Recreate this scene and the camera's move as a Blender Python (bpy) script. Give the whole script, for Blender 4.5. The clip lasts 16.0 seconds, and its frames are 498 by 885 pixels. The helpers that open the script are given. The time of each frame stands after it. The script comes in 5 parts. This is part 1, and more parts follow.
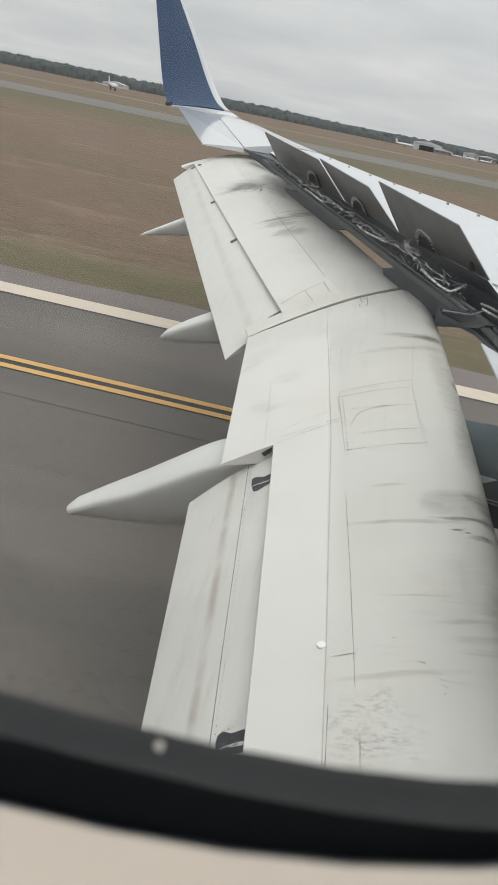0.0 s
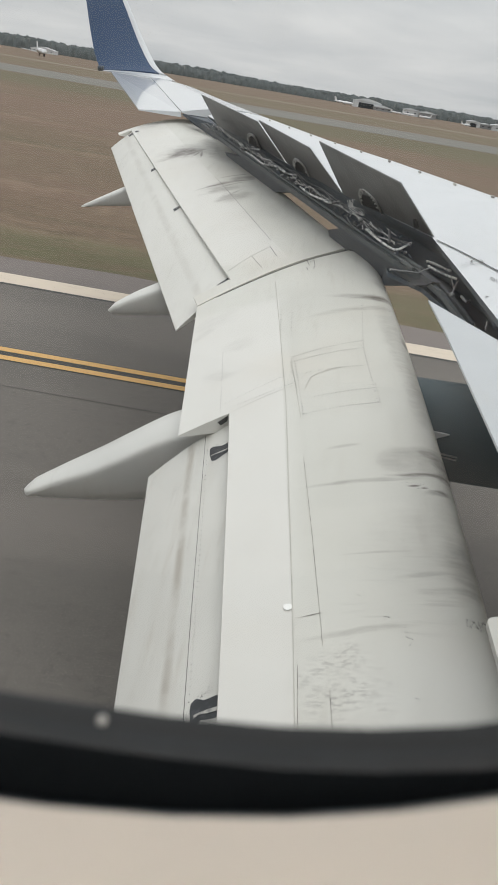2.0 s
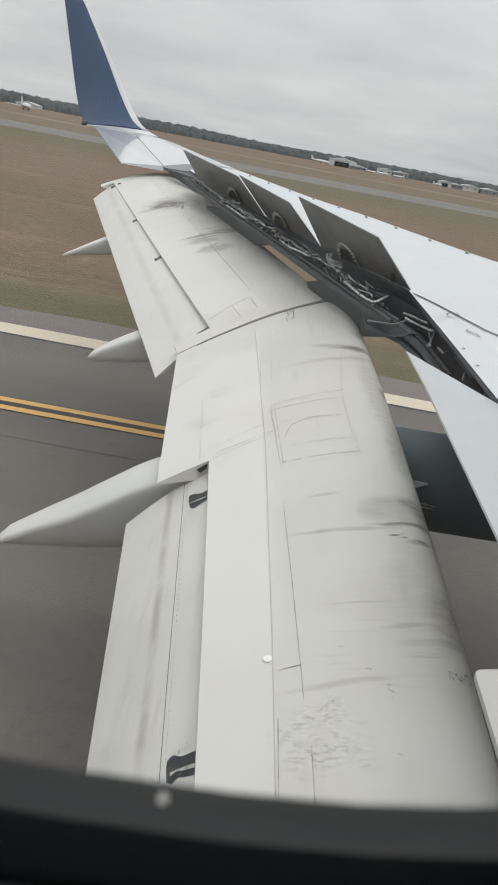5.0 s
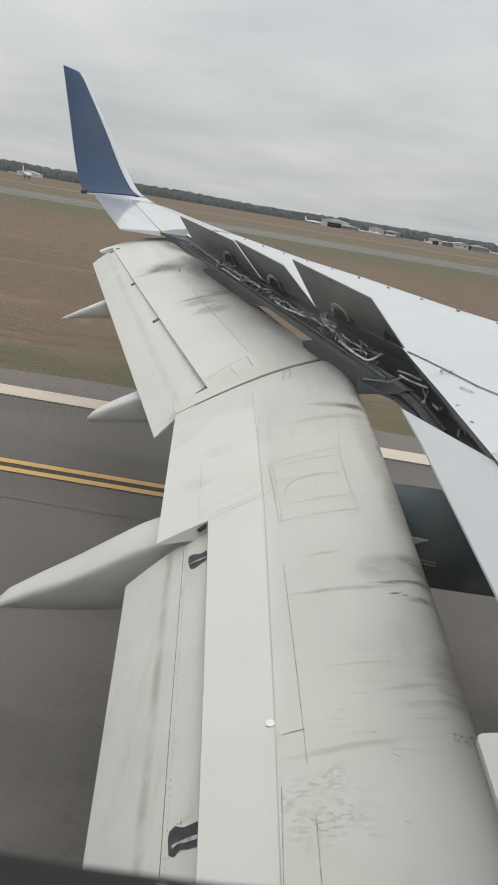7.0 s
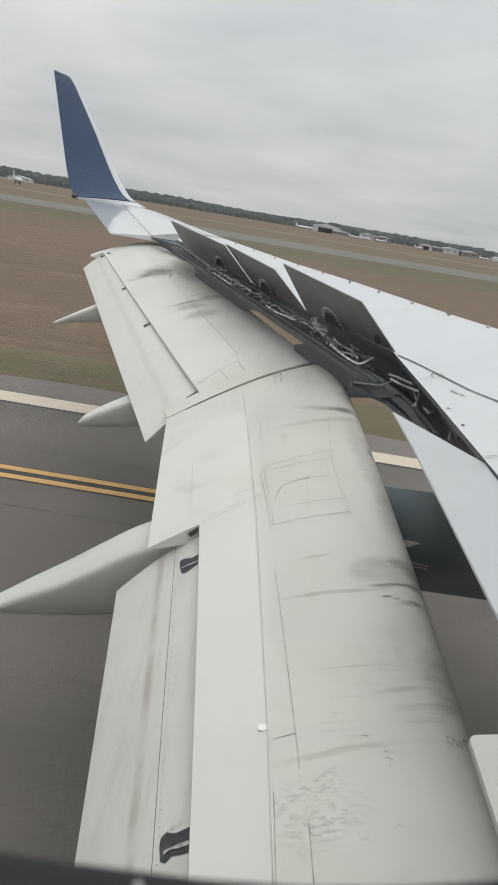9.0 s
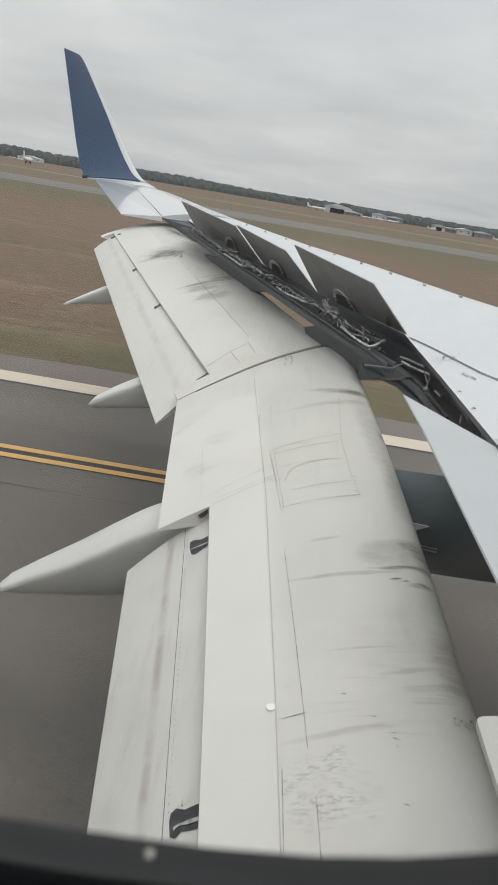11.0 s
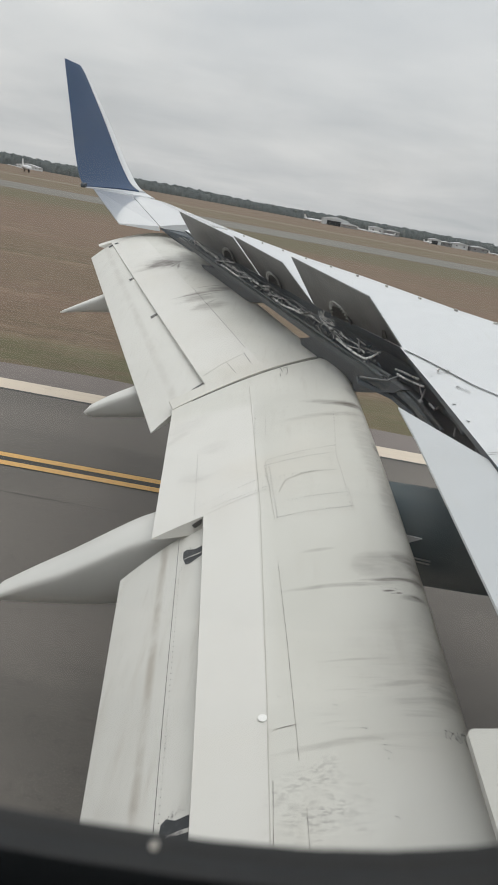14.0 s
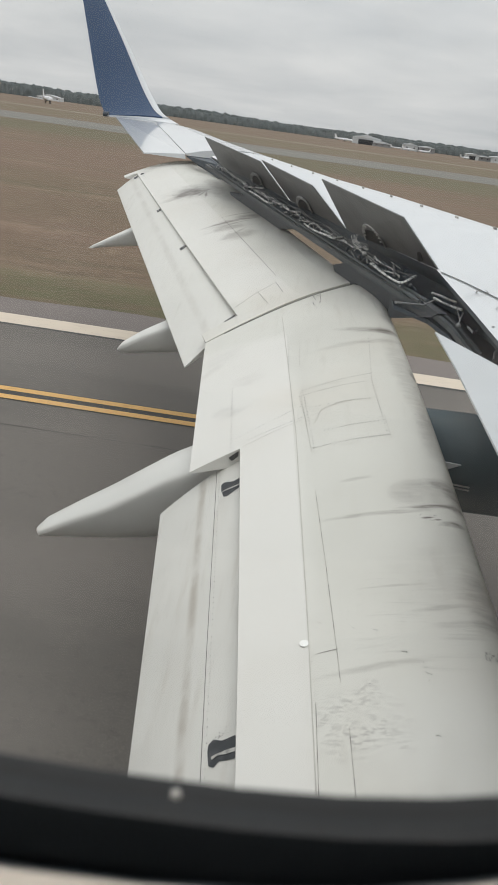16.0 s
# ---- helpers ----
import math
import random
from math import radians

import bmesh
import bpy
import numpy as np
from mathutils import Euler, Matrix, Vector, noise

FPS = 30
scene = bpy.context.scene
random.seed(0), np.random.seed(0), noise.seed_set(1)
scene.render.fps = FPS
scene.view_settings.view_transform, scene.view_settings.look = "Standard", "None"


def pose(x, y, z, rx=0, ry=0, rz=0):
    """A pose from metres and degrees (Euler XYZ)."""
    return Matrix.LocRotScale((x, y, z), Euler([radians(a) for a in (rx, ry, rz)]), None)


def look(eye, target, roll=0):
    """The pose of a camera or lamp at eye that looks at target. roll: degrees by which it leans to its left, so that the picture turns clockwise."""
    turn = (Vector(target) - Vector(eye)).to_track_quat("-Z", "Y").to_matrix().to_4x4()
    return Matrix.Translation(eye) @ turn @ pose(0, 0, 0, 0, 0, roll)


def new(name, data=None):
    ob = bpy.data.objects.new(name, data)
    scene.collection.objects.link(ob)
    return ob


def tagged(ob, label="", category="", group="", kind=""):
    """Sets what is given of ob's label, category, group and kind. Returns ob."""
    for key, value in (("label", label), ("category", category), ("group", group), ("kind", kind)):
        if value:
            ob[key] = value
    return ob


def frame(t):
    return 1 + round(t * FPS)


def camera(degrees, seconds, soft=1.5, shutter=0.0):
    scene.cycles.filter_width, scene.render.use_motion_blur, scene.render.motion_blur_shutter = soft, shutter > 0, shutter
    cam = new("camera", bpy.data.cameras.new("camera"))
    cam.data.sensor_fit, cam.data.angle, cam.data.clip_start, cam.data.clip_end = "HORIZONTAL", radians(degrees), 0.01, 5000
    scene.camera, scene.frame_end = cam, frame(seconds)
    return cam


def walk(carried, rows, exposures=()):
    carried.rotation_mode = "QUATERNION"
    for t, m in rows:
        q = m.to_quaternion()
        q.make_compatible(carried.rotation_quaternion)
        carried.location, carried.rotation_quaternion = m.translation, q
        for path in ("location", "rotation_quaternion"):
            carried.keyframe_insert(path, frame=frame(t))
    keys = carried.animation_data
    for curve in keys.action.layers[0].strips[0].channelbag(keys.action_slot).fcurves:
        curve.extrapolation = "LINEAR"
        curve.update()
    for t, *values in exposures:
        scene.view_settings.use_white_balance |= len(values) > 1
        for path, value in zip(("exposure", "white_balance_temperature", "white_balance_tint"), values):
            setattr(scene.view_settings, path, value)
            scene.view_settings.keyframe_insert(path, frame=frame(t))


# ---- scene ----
cam = camera(37.5, 16.0, soft=0.75)
PATH = [
    (0, (0.022, 0.055, 3.86), (-0.13, 1.877, 3.048), 11.5),
    (0.5, (0.024, 0.051, 3.8635), (-0.0994, 1.8669, 3.0344), 11.1),
    (1, (0.018, 0.067, 3.848), (-0.063, 1.847, 2.94), 10.6),
    (1.5, (0.025, 0.063, 3.853), (-0.01, 1.837, 2.93), 10.4),
    (2, (0.028, 0.055, 3.862), (0.006, 1.856, 2.993), 9.7),
    (2.5, (0.02, 0.062, 3.8573), (0.024, 1.916, 3.1073), 9.9),
    (3, (0.018, 0.068, 3.8492), (0.025, 1.941, 3.1462), 9.8),
    (5.3, (0.011, 0.061, 3.856), (0.038, 1.918, 3.114), 11.0),
    (5.5, (0.012, 0.058, 3.862), (0.051, 1.921, 3.135), 11.0),
    (6, (0.014, 0.058, 3.868), (0.0473, 1.942, 3.198), 10.2),
    (6.5, (0.012, 0.058, 3.869), (0.017, 1.955, 3.234), 9.6),
    (7, (0.012, 0.042, 3.8825), (0.006, 1.95, 3.2825), 9.5),
    (7.5, (0.012, 0.038, 3.880), (0.0088, 1.9559, 3.3117), 9.5),
    (8, (0.015, 0.041, 3.8785), (0.0256, 1.9578, 3.3089), 9.3),
    (10.5, (0.015, 0.049, 3.87), (0.027, 1.949, 3.248), 9.9),
    (11, (0.015, 0.044, 3.876), (0.01, 1.941, 3.242), 9.6),
    (11.5, (0.012, 0.042, 3.876), (0.002, 1.939, 3.242), 9.8),
    (12, (0.014, 0.043, 3.875), (0.013, 1.943, 3.25), 10.2),
    (12.5, (0.014, 0.041, 3.88), (0.02, 1.941, 3.254), 10.2),
    (13, (0.013, 0.041, 3.877), (0.013, 1.941, 3.253), 9.9),
    (13.5, (0.014, 0.039, 3.8768), (0.015, 1.944, 3.2658), 10.0),
    (14, (0.013, 0.035, 3.88), (0.018, 1.942, 3.274), 10.4),
    (14.5, (0.015, 0.034, 3.885), (0.014, 1.936, 3.266), 10.0),
    (15, (0.017, 0.048, 3.8705), (-0.015, 1.933, 3.2035), 8.7),
    (15.5, (0.018, 0.046, 3.8748), (-0.033, 1.907, 3.1438), 8.1),
    (16, (0.017, 0.051, 3.872), (-0.044, 1.887, 3.081), 7.9),
]
walk(cam, [(t, look(eye, target, roll)) for t, eye, target, roll in PATH], exposures=[(0.0, 0.20), (2.5, 0.20), (3.0, 0.16), (5.5, 0.18), (6.5, 0.10), (13.5, 0.13), (14.5, 0.10), (15.5, 0.20), (16.0, 0.20)])
from mathutils.bvhtree import BVHTree

cam.data.dof.use_dof, cam.data.dof.focus_distance, cam.data.dof.aperture_fstop = True, 9.0, 24.0

# ---- world and light: overcast day ----
world = bpy.data.worlds.new("overcast_sky")
scene.world = world
world.use_nodes = True


def overcast(tree):
    n, l = tree.nodes, tree.links
    n.clear()
    out, bg = n.new("ShaderNodeOutputWorld"), n.new("ShaderNodeBackground")
    co, sep = n.new("ShaderNodeTexCoord"), n.new("ShaderNodeSeparateXYZ")
    sky = n.new("ShaderNodeTexSky")
    sky.sky_type, sky.sun_disc = "NISHITA", False
    sky.sun_elevation, sky.sun_rotation = radians(60), radians(-50)
    sky.air_density, sky.dust_density = 1.5, 6.0
    l.new(co.outputs["Generated"], sep.inputs[0])
    # cloud layer: the direction laid out on a flat ceiling of cloud
    up = n.new("ShaderNodeMath")
    up.operation, up.inputs[1].default_value = "ADD", 0.12
    l.new(sep.outputs["Z"], up.inputs[0])
    top = n.new("ShaderNodeMath")
    top.operation, top.inputs[1].default_value = "MAXIMUM", 0.03
    l.new(up.outputs[0], top.inputs[0])
    flat = n.new("ShaderNodeVectorMath")
    flat.operation = "DIVIDE"
    l.new(co.outputs["Generated"], flat.inputs[0])
    l.new(top.outputs[0], flat.inputs[1])
    clouds = n.new("ShaderNodeTexNoise")
    clouds.inputs["Scale"].default_value, clouds.inputs["Detail"].default_value = 0.95, 6.0
    clouds.inputs["Roughness"].default_value, clouds.inputs["Distortion"].default_value = 0.5, 0.25
    l.new(flat.outputs[0], clouds.inputs["Vector"])
    tone = n.new("ShaderNodeValToRGB")
    tone.color_ramp.elements[0].position, tone.color_ramp.elements[0].color = 0.30, (0.83, 0.865, 0.895, 1)
    tone.color_ramp.elements[1].position, tone.color_ramp.elements[1].color = 0.68, (1.07, 1.085, 1.09, 1)
    l.new(clouds.outputs["Fac"], tone.inputs[0])
    rise = n.new("ShaderNodeMapRange")
    rise.inputs["From Min"].default_value, rise.inputs["From Max"].default_value = 0.0, 0.9
    rise.inputs["To Min"].default_value, rise.inputs["To Max"].default_value = SKY_LOW, SKY_HIGH
    l.new(sep.outputs["Z"], rise.inputs["Value"])
    grey = n.new("ShaderNodeVectorMath")
    grey.operation = "SCALE"
    l.new(tone.outputs[0], grey.inputs[0])
    l.new(rise.outputs[0], grey.inputs["Scale"])
    thin = n.new("ShaderNodeVectorMath")
    thin.operation = "SCALE"
    thin.inputs["Scale"].default_value = 0.006
    l.new(sky.outputs[0], thin.inputs[0])
    both = n.new("ShaderNodeVectorMath")
    l.new(grey.outputs[0], both.inputs[0])
    l.new(thin.outputs[0], both.inputs[1])
    l.new(both.outputs[0], bg.inputs["Color"])
    l.new(bg.outputs[0], out.inputs["Surface"])


SKY_LOW, SKY_HIGH = 0.52, 1.0
overcast(world.node_tree)

sun = new("sun", bpy.data.lights.new("sun", "SUN"))
sun.data.energy, sun.data.angle, sun.data.color = 0.6, radians(40), (1.0, 0.97, 0.93)
sun.matrix_world = look((2, 2, 12), (0, 6, 0))

# ---- materials ----


class Mat:
    """A node material with a few short ways to wire it."""

    def __init__(self, name, color, rough=0.5, metal=0.0, coat=0.0):
        self.m = bpy.data.materials.new(name)
        self.m.use_nodes = True
        self.n, self.l = self.m.node_tree.nodes, self.m.node_tree.links
        self.b = self.n["Principled BSDF"]
        self.b.inputs["Base Color"].default_value = (*color, 1)
        self.b.inputs["Roughness"].default_value = rough
        self.b.inputs["Metallic"].default_value = metal
        self.b.inputs["Coat Weight"].default_value = coat
        self.col = None
        self.base = color
        self.co = self.n.new("ShaderNodeTexCoord").outputs["Object"]

    def math(self, op, a, b=None):
        k = self.n.new("ShaderNodeMath")
        k.operation = op
        for i, v in enumerate((a, b)):
            if v is None:
                continue
            if isinstance(v, (int, float)):
                k.inputs[i].default_value = v
            else:
                self.l.new(v, k.inputs[i])
        return k.outputs[0]

    def noise(self, scale, detail=4.0, rough=0.55, stretch=None):
        k = self.n.new("ShaderNodeTexNoise")
        k.inputs["Scale"].default_value, k.inputs["Detail"].default_value, k.inputs["Roughness"].default_value = scale, detail, rough
        src = self.co
        if stretch:
            mp = self.n.new("ShaderNodeMapping")
            mp.inputs["Scale"].default_value = stretch
            self.l.new(src, mp.inputs["Vector"])
            src = mp.outputs[0]
        self.l.new(src, k.inputs["Vector"])
        return k.outputs["Fac"]

    def ramp(self, fac, lo, hi, a=0.0, b=1.0):
        k = self.n.new("ShaderNodeMapRange")
        k.interpolation_type = "SMOOTHSTEP"
        for key, v in (("From Min", lo), ("From Max", hi), ("To Min", a), ("To Max", b)):
            k.inputs[key].default_value = v
        self.l.new(fac, k.inputs["Value"])
        return k.outputs[0]

    def mix(self, fac, color):
        """Lay a colour over what is there, by fac."""
        k = self.n.new("ShaderNodeMix")
        k.data_type = "RGBA"
        if self.col is None:
            k.inputs[6].default_value = (*self.base, 1)
        else:
            self.l.new(self.col, k.inputs[6])
        k.inputs[7].default_value = (*color, 1)
        self.l.new(fac, k.inputs[0])
        self.col = k.outputs[2]
        self.l.new(self.col, self.b.inputs["Base Color"])
        return self

    def spot(self, at, size, strength=1.0, wob=0.35, scale=6.0, turn=0.0):
        """A soft ragged stain round a place, as a mask."""
        sub = self.n.new("ShaderNodeVectorMath")
        sub.operation = "SUBTRACT"
        self.l.new(self.co, sub.inputs[0])
        sub.inputs[1].default_value = at
        rot = self.n.new("ShaderNodeVectorRotate")
        rot.rotation_type = "Z_AXIS"
        rot.inputs["Angle"].default_value = radians(-turn)
        self.l.new(sub.outputs[0], rot.inputs["Vector"])
        div = self.n.new("ShaderNodeVectorMath")
        div.operation = "DIVIDE"
        self.l.new(rot.outputs[0], div.inputs[0])
        div.inputs[1].default_value = size
        ln = self.n.new("ShaderNodeVectorMath")
        ln.operation = "LENGTH"
        self.l.new(div.outputs[0], ln.inputs[0])
        wobble = self.math("MULTIPLY", self.math("SUBTRACT", self.noise(scale, 5, 0.65), 0.5), wob * 4)
        return self.ramp(self.math("ADD", ln.outputs["Value"], wobble), 1.0, 0.25, 0.0, strength)

    def ring(self, at, size, strength=1.0):
        """A tide mark: the rim alone of a round stain."""
        inner, outer = self.spot(at, [c * 0.82 for c in size], 1.0, 0.12, 12.0), self.spot(at, size, 1.0, 0.12, 12.0)
        return self.math("MULTIPLY", self.math("SUBTRACT", outer, inner), strength)

    def bump(self, fac, strength=0.2, dist=0.01):
        k = self.n.new("ShaderNodeBump")
        k.inputs["Strength"].default_value, k.inputs["Distance"].default_value = strength, dist
        self.l.new(fac, k.inputs["Height"])
        self.l.new(k.outputs[0], self.b.inputs["Normal"])
        return self

    def rough(self, fac, lo, hi):
        self.l.new(self.ramp(fac, 0.3, 0.7, lo, hi), self.b.inputs["Roughness"])
        return self


def white_paint(name, base, dirt=0.25, rough=0.42, wave=0.05):
    m = Mat(name, base, rough)
    m.mix(m.ramp(m.noise(0.9, 5), 0.45, 0.75, 0, dirt), tuple(c * 0.72 for c in base))
    m.mix(m.ramp(m.noise(3.0, 6, 0.6, (6, 0.7, 1)), 0.52, 0.8, 0, dirt * 1.2), (0.42, 0.40, 0.35))
    m.mix(m.ramp(m.noise(45, 3, 0.6), 0.66, 0.8, 0, dirt * 1.3), (0.35, 0.33, 0.3))
    m.rough(m.noise(2.5, 4), rough - 0.07, rough + 0.12)
    m.bump(m.noise(2.2, 2), wave, 0.02)
    return m


FLAP = white_paint("flap_paint", (0.625, 0.622, 0.575), 0.3, 0.45)
SOOT = (0.135, 0.116, 0.102)
feather = FLAP.ramp(FLAP.noise(9, 7, 0.7, (1.0, 4.5, 1)), 0.34, 0.62, 0.45, 1.0)
SOOT_IN = (
    ((0.700, 3.06, 2.45), (0.16, 0.12, 1.5), 0.30, 15), ((0.80, 3.12, 2.45), (0.07, 0.06, 1.5), 0.45, 0), ((0.86, 3.06, 2.43), (0.07, 0.12, 1.5), 0.55, 0),
    ((0.53, 2.89, 2.41), (0.34, 0.022, 1.5), 0.42, 5), ((0.75, 2.935, 2.44), (0.18, 0.022, 1.5), 0.75, 4), ((0.86, 2.94, 2.41), (0.06, 0.05, 1.5), 0.6, 0),
    ((0.815, 2.81, 2.417), (0.07, 0.03, 1.5), 0.8, 5), ((0.72, 2.85, 2.43), (0.035, 0.010, 1.5), 0.95, 5), ((0.76, 2.835, 2.43), (0.022, 0.009, 1.5), 0.95, 5),
    ((0.43, 3.17, 2.43), (0.10, 0.02, 1.5), 0.25, 10), ((0.56, 5.04, 2.65), (0.27, 0.06, 1.5), 0.45, -8), ((0.66, 5.01, 2.66), (0.15, 0.07, 1.5), 0.85, -12), ((0.60, 4.83, 2.65), (0.24, 0.04, 1.5), 0.30, 9),
    ((0.72, 5.30, 2.66), (0.10, 0.16, 1.5), 0.30, 20), ((0.88, 2.35, 2.35), (0.13, 0.32, 1.5), 0.14, 0), ((0.90, 3.6, 2.5), (0.09, 1.6, 1.5), 0.15, 0),
    ((0.82, 2.22, 2.4), (0.2, 0.03, 1.5), 0.25, 6), ((0.82, 4.8, 2.55), (0.06, 0.6, 1.5), 0.32, 6), ((0.80, 4.35, 2.5), (0.03, 0.10, 1.5), 0.6, 6),
    ((0.80, 2.48, 2.4), (0.30, 0.38, 1.5), 0.12, 0), ((0.86, 2.36, 2.4), (0.10, 0.24, 1.5), 0.30, 0), ((0.55, 2.42, 2.4), (0.16, 0.010, 1.5), 0.22, 4), ((0.72, 2.30, 2.4), (0.15, 0.018, 1.5), 0.28, 9),
    ((0.78, 2.15, 2.4), (0.12, 0.014, 1.5), 0.2, 2), ((0.74, 4.3, 2.6), (0.09, 0.9, 1.5), 0.24, 6), ((0.80, 3.62, 2.5), (0.07, 0.35, 1.5), 0.28, 3), ((-0.20, 4.49, 2.4), (0.13, 0.12, 1.5), 0.10, 20),
    ((-0.28, 4.12, 2.3), (0.10, 0.14, 1.5), 0.14, 20), ((-0.20, 4.10, 2.4), (0.10, 0.05, 1.5), 0.10, 30), ((0.48, 2.03, 2.3), (0.26, 0.022, 1.5), 0.28, 8), ((0.42, 4.80, 2.6), (0.30, 0.05, 1.5), 0.16, 20))
SOOT_OUT = tuple(((-1.42 + 0.05 * k, 9.50 - 0.04 * k, 3.0), (0.34 - 0.03 * k, 0.022, 1.5), 0.85, 20 + 19 * k) for k in range(5)) + (
    ((-0.84, 8.03, 2.88), (0.30, 0.016, 1.5), 0.8, 26), ((-0.70, 8.02, 2.9), (0.22, 0.014, 1.5), 0.7, 40), ((-0.62, 7.75, 2.88), (0.16, 0.014, 1.5), 0.6, 62), ((-0.75, 7.86, 2.86), (0.30, 0.10, 1.5), 0.28, 26),
    ((-1.42, 9.46, 3.0), (0.24, 0.26, 1.5), 0.8, 28), ((-1.38, 9.50, 3.0), (0.44, 0.44, 1.5), 0.4, 30), ((-1.58, 9.26, 3.0), (0.22, 0.10, 1.5), 0.3, 30), ((-1.52, 9.34, 3.0), (0.12, 0.12, 1.5), 0.9, 0), ((-1.50, 9.45, 3.0), (0.40, 0.03, 1.5), 0.5, 64), ((-1.20, 9.9, 3.0), (0.14, 0.5, 1.5), 0.35, 20),
    ((-1.70, 11.2, 3.1), (0.20, 0.9, 1.5), 0.4, 20), ((-0.72, 8.12, 2.9), (0.40, 0.05, 1.5), 0.65, 30), ((-0.58, 8.30, 2.9), (0.26, 0.10, 1.5), 0.65, 36), ((-0.70, 8.38, 2.9), (0.25, 0.02, 1.5), 0.6, 36), ((-0.62, 7.6, 2.85), (0.25, 0.18, 1.5), 0.45, 30),
    ((-0.80, 7.95, 2.85), (0.22, 0.22, 1.5), 0.35, 30), ((-1.0, 9.2, 3.0), (0.12, 0.4, 1.5), 0.25, 25),
    ((-0.42, 4.95, 2.35), (0.22, 0.16, 1.5), 0.10, 30), ((-0.48, 4.75, 2.3), (0.2, 0.05, 1.5), 0.12, 50), ((0.45, 6.5, 2.8), (0.22, 0.35, 1.5), 0.06, 30))
clean_x = FLAP.n.new("ShaderNodeSeparateXYZ")
FLAP.l.new(FLAP.co, clean_x.inputs[0])
edge_x = FLAP.math("ADD", clean_x.outputs["X"], FLAP.math("MULTIPLY", clean_x.outputs["Y"], 0.0837))
grime = FLAP.math("MULTIPLY", FLAP.math("MULTIPLY", FLAP.ramp(edge_x, 0.44, 0.52), FLAP.ramp(clean_x.outputs["Y"], 1.85, 2.4)), FLAP.ramp(clean_x.outputs["Y"], 5.6, 4.6))
FLAP.mix(FLAP.math("MULTIPLY", grime, FLAP.ramp(FLAP.noise(1.6, 5, 0.6), 0.3, 0.6, 0.22, 0.42)), (0.50, 0.495, 0.445))
clean = FLAP.math("MULTIPLY", FLAP.ramp(edge_x, 0.436, 0.430), FLAP.ramp(clean_x.outputs["Y"], 5.2, 5.0))
FLAP.mix(FLAP.math("MULTIPLY", clean, 0.7), (0.70, 0.69, 0.655))
edge_ob = FLAP.math("ADD", clean_x.outputs["X"], FLAP.math("MULTIPLY", clean_x.outputs["Y"], 0.395))
clean = FLAP.math("MULTIPLY", FLAP.ramp(edge_ob, 2.375, 2.36), FLAP.ramp(clean_x.outputs["Y"], 5.9, 6.0))
FLAP.mix(FLAP.math("MULTIPLY", clean, 0.6), (0.70, 0.69, 0.655))
for at, size, amount, turn in SOOT_IN + SOOT_OUT:
    FLAP.mix(FLAP.math("MULTIPLY", FLAP.spot(at, size, min(1.0, amount * 1.15), 0.22, 9.0, turn), feather), SOOT)
FLAP.mix(FLAP.ring((0.71, 3.05, 2.45), (0.18, 0.13, 1.5), 0.55), SOOT)
FLAP.mix(FLAP.ring((0.82, 3.00, 2.45), (0.09, 0.09, 1.5), 0.45), SOOT)
FLAP.mix(FLAP.ramp(FLAP.noise(1.1, 3), 0.45, 0.75, 0, 0.35), (0.60, 0.56, 0.49))
hair = FLAP.math("MULTIPLY", FLAP.ramp(FLAP.noise(1.7, 3), 0.50, 0.66), FLAP.ramp(FLAP.noise(16, 7, 0.75, (0.35, 5, 1)), 0.60, 0.68, 0, 0.18))
FLAP.mix(hair, (0.34, 0.32, 0.29))
scuff = FLAP.math("MULTIPLY", FLAP.spot((0.42, 1.82, 2.22), (0.22, 0.22, 0.2), 1.0, 0.2), FLAP.math("MULTIPLY", FLAP.ramp(FLAP.noise(11, 4, 0.6), 0.36, 0.56, 0.25, 1.0), FLAP.ramp(FLAP.noise(42, 7, 0.68, (0.8, 1.8, 1)), 0.49, 0.58, 0, 0.55)))
FLAP.mix(FLAP.spot((0.72, 1.72, 2.2), (0.40, 0.36, 1.5), 0.5, 0.06), (0.66, 0.66, 0.625))
FLAP.mix(scuff, (0.30, 0.29, 0.27))
streak = FLAP.math("MULTIPLY", FLAP.spot((0.62, 2.2, 2.3), (0.4, 0.45, 0.4), 1.0, 0.2), FLAP.ramp(FLAP.noise(7, 7, 0.75, (0.6, 8, 1)), 0.54, 0.66, 0, 0.34))
FLAP.mix(streak, (0.36, 0.35, 0.32))
WING = white_paint("wing_paint", (0.61, 0.63, 0.645), 0.12, 0.42, 0.015).m
ROOT = white_paint("root_fairing_paint", (0.47, 0.465, 0.43), 0.2, 0.42).m
# Wing paint made darker: the tilted panel's shading is in the colour
PANEL = white_paint("wing_paint_shaded", (0.50, 0.525, 0.54), 0.18, 0.42, 0.015).m
TIP = Mat("glossy_tip_paint", (0.60, 0.62, 0.64), 0.4, coat=1.0)
TIP.b.inputs["Coat Roughness"].default_value = 0.07
TIP.mix(TIP.ramp(TIP.noise(1.5, 5), 0.45, 0.75, 0, 0.15), (0.50, 0.51, 0.52))
TIP = TIP.m
AFT = white_paint("aft_flap_paint", (0.65, 0.645, 0.605), 0.3, 0.48)
AFT.mix(AFT.ramp(AFT.noise(4.0, 5, 0.6, (4, 0.25, 1)), 0.50, 0.75, 0, 0.36), (0.48, 0.445, 0.385))


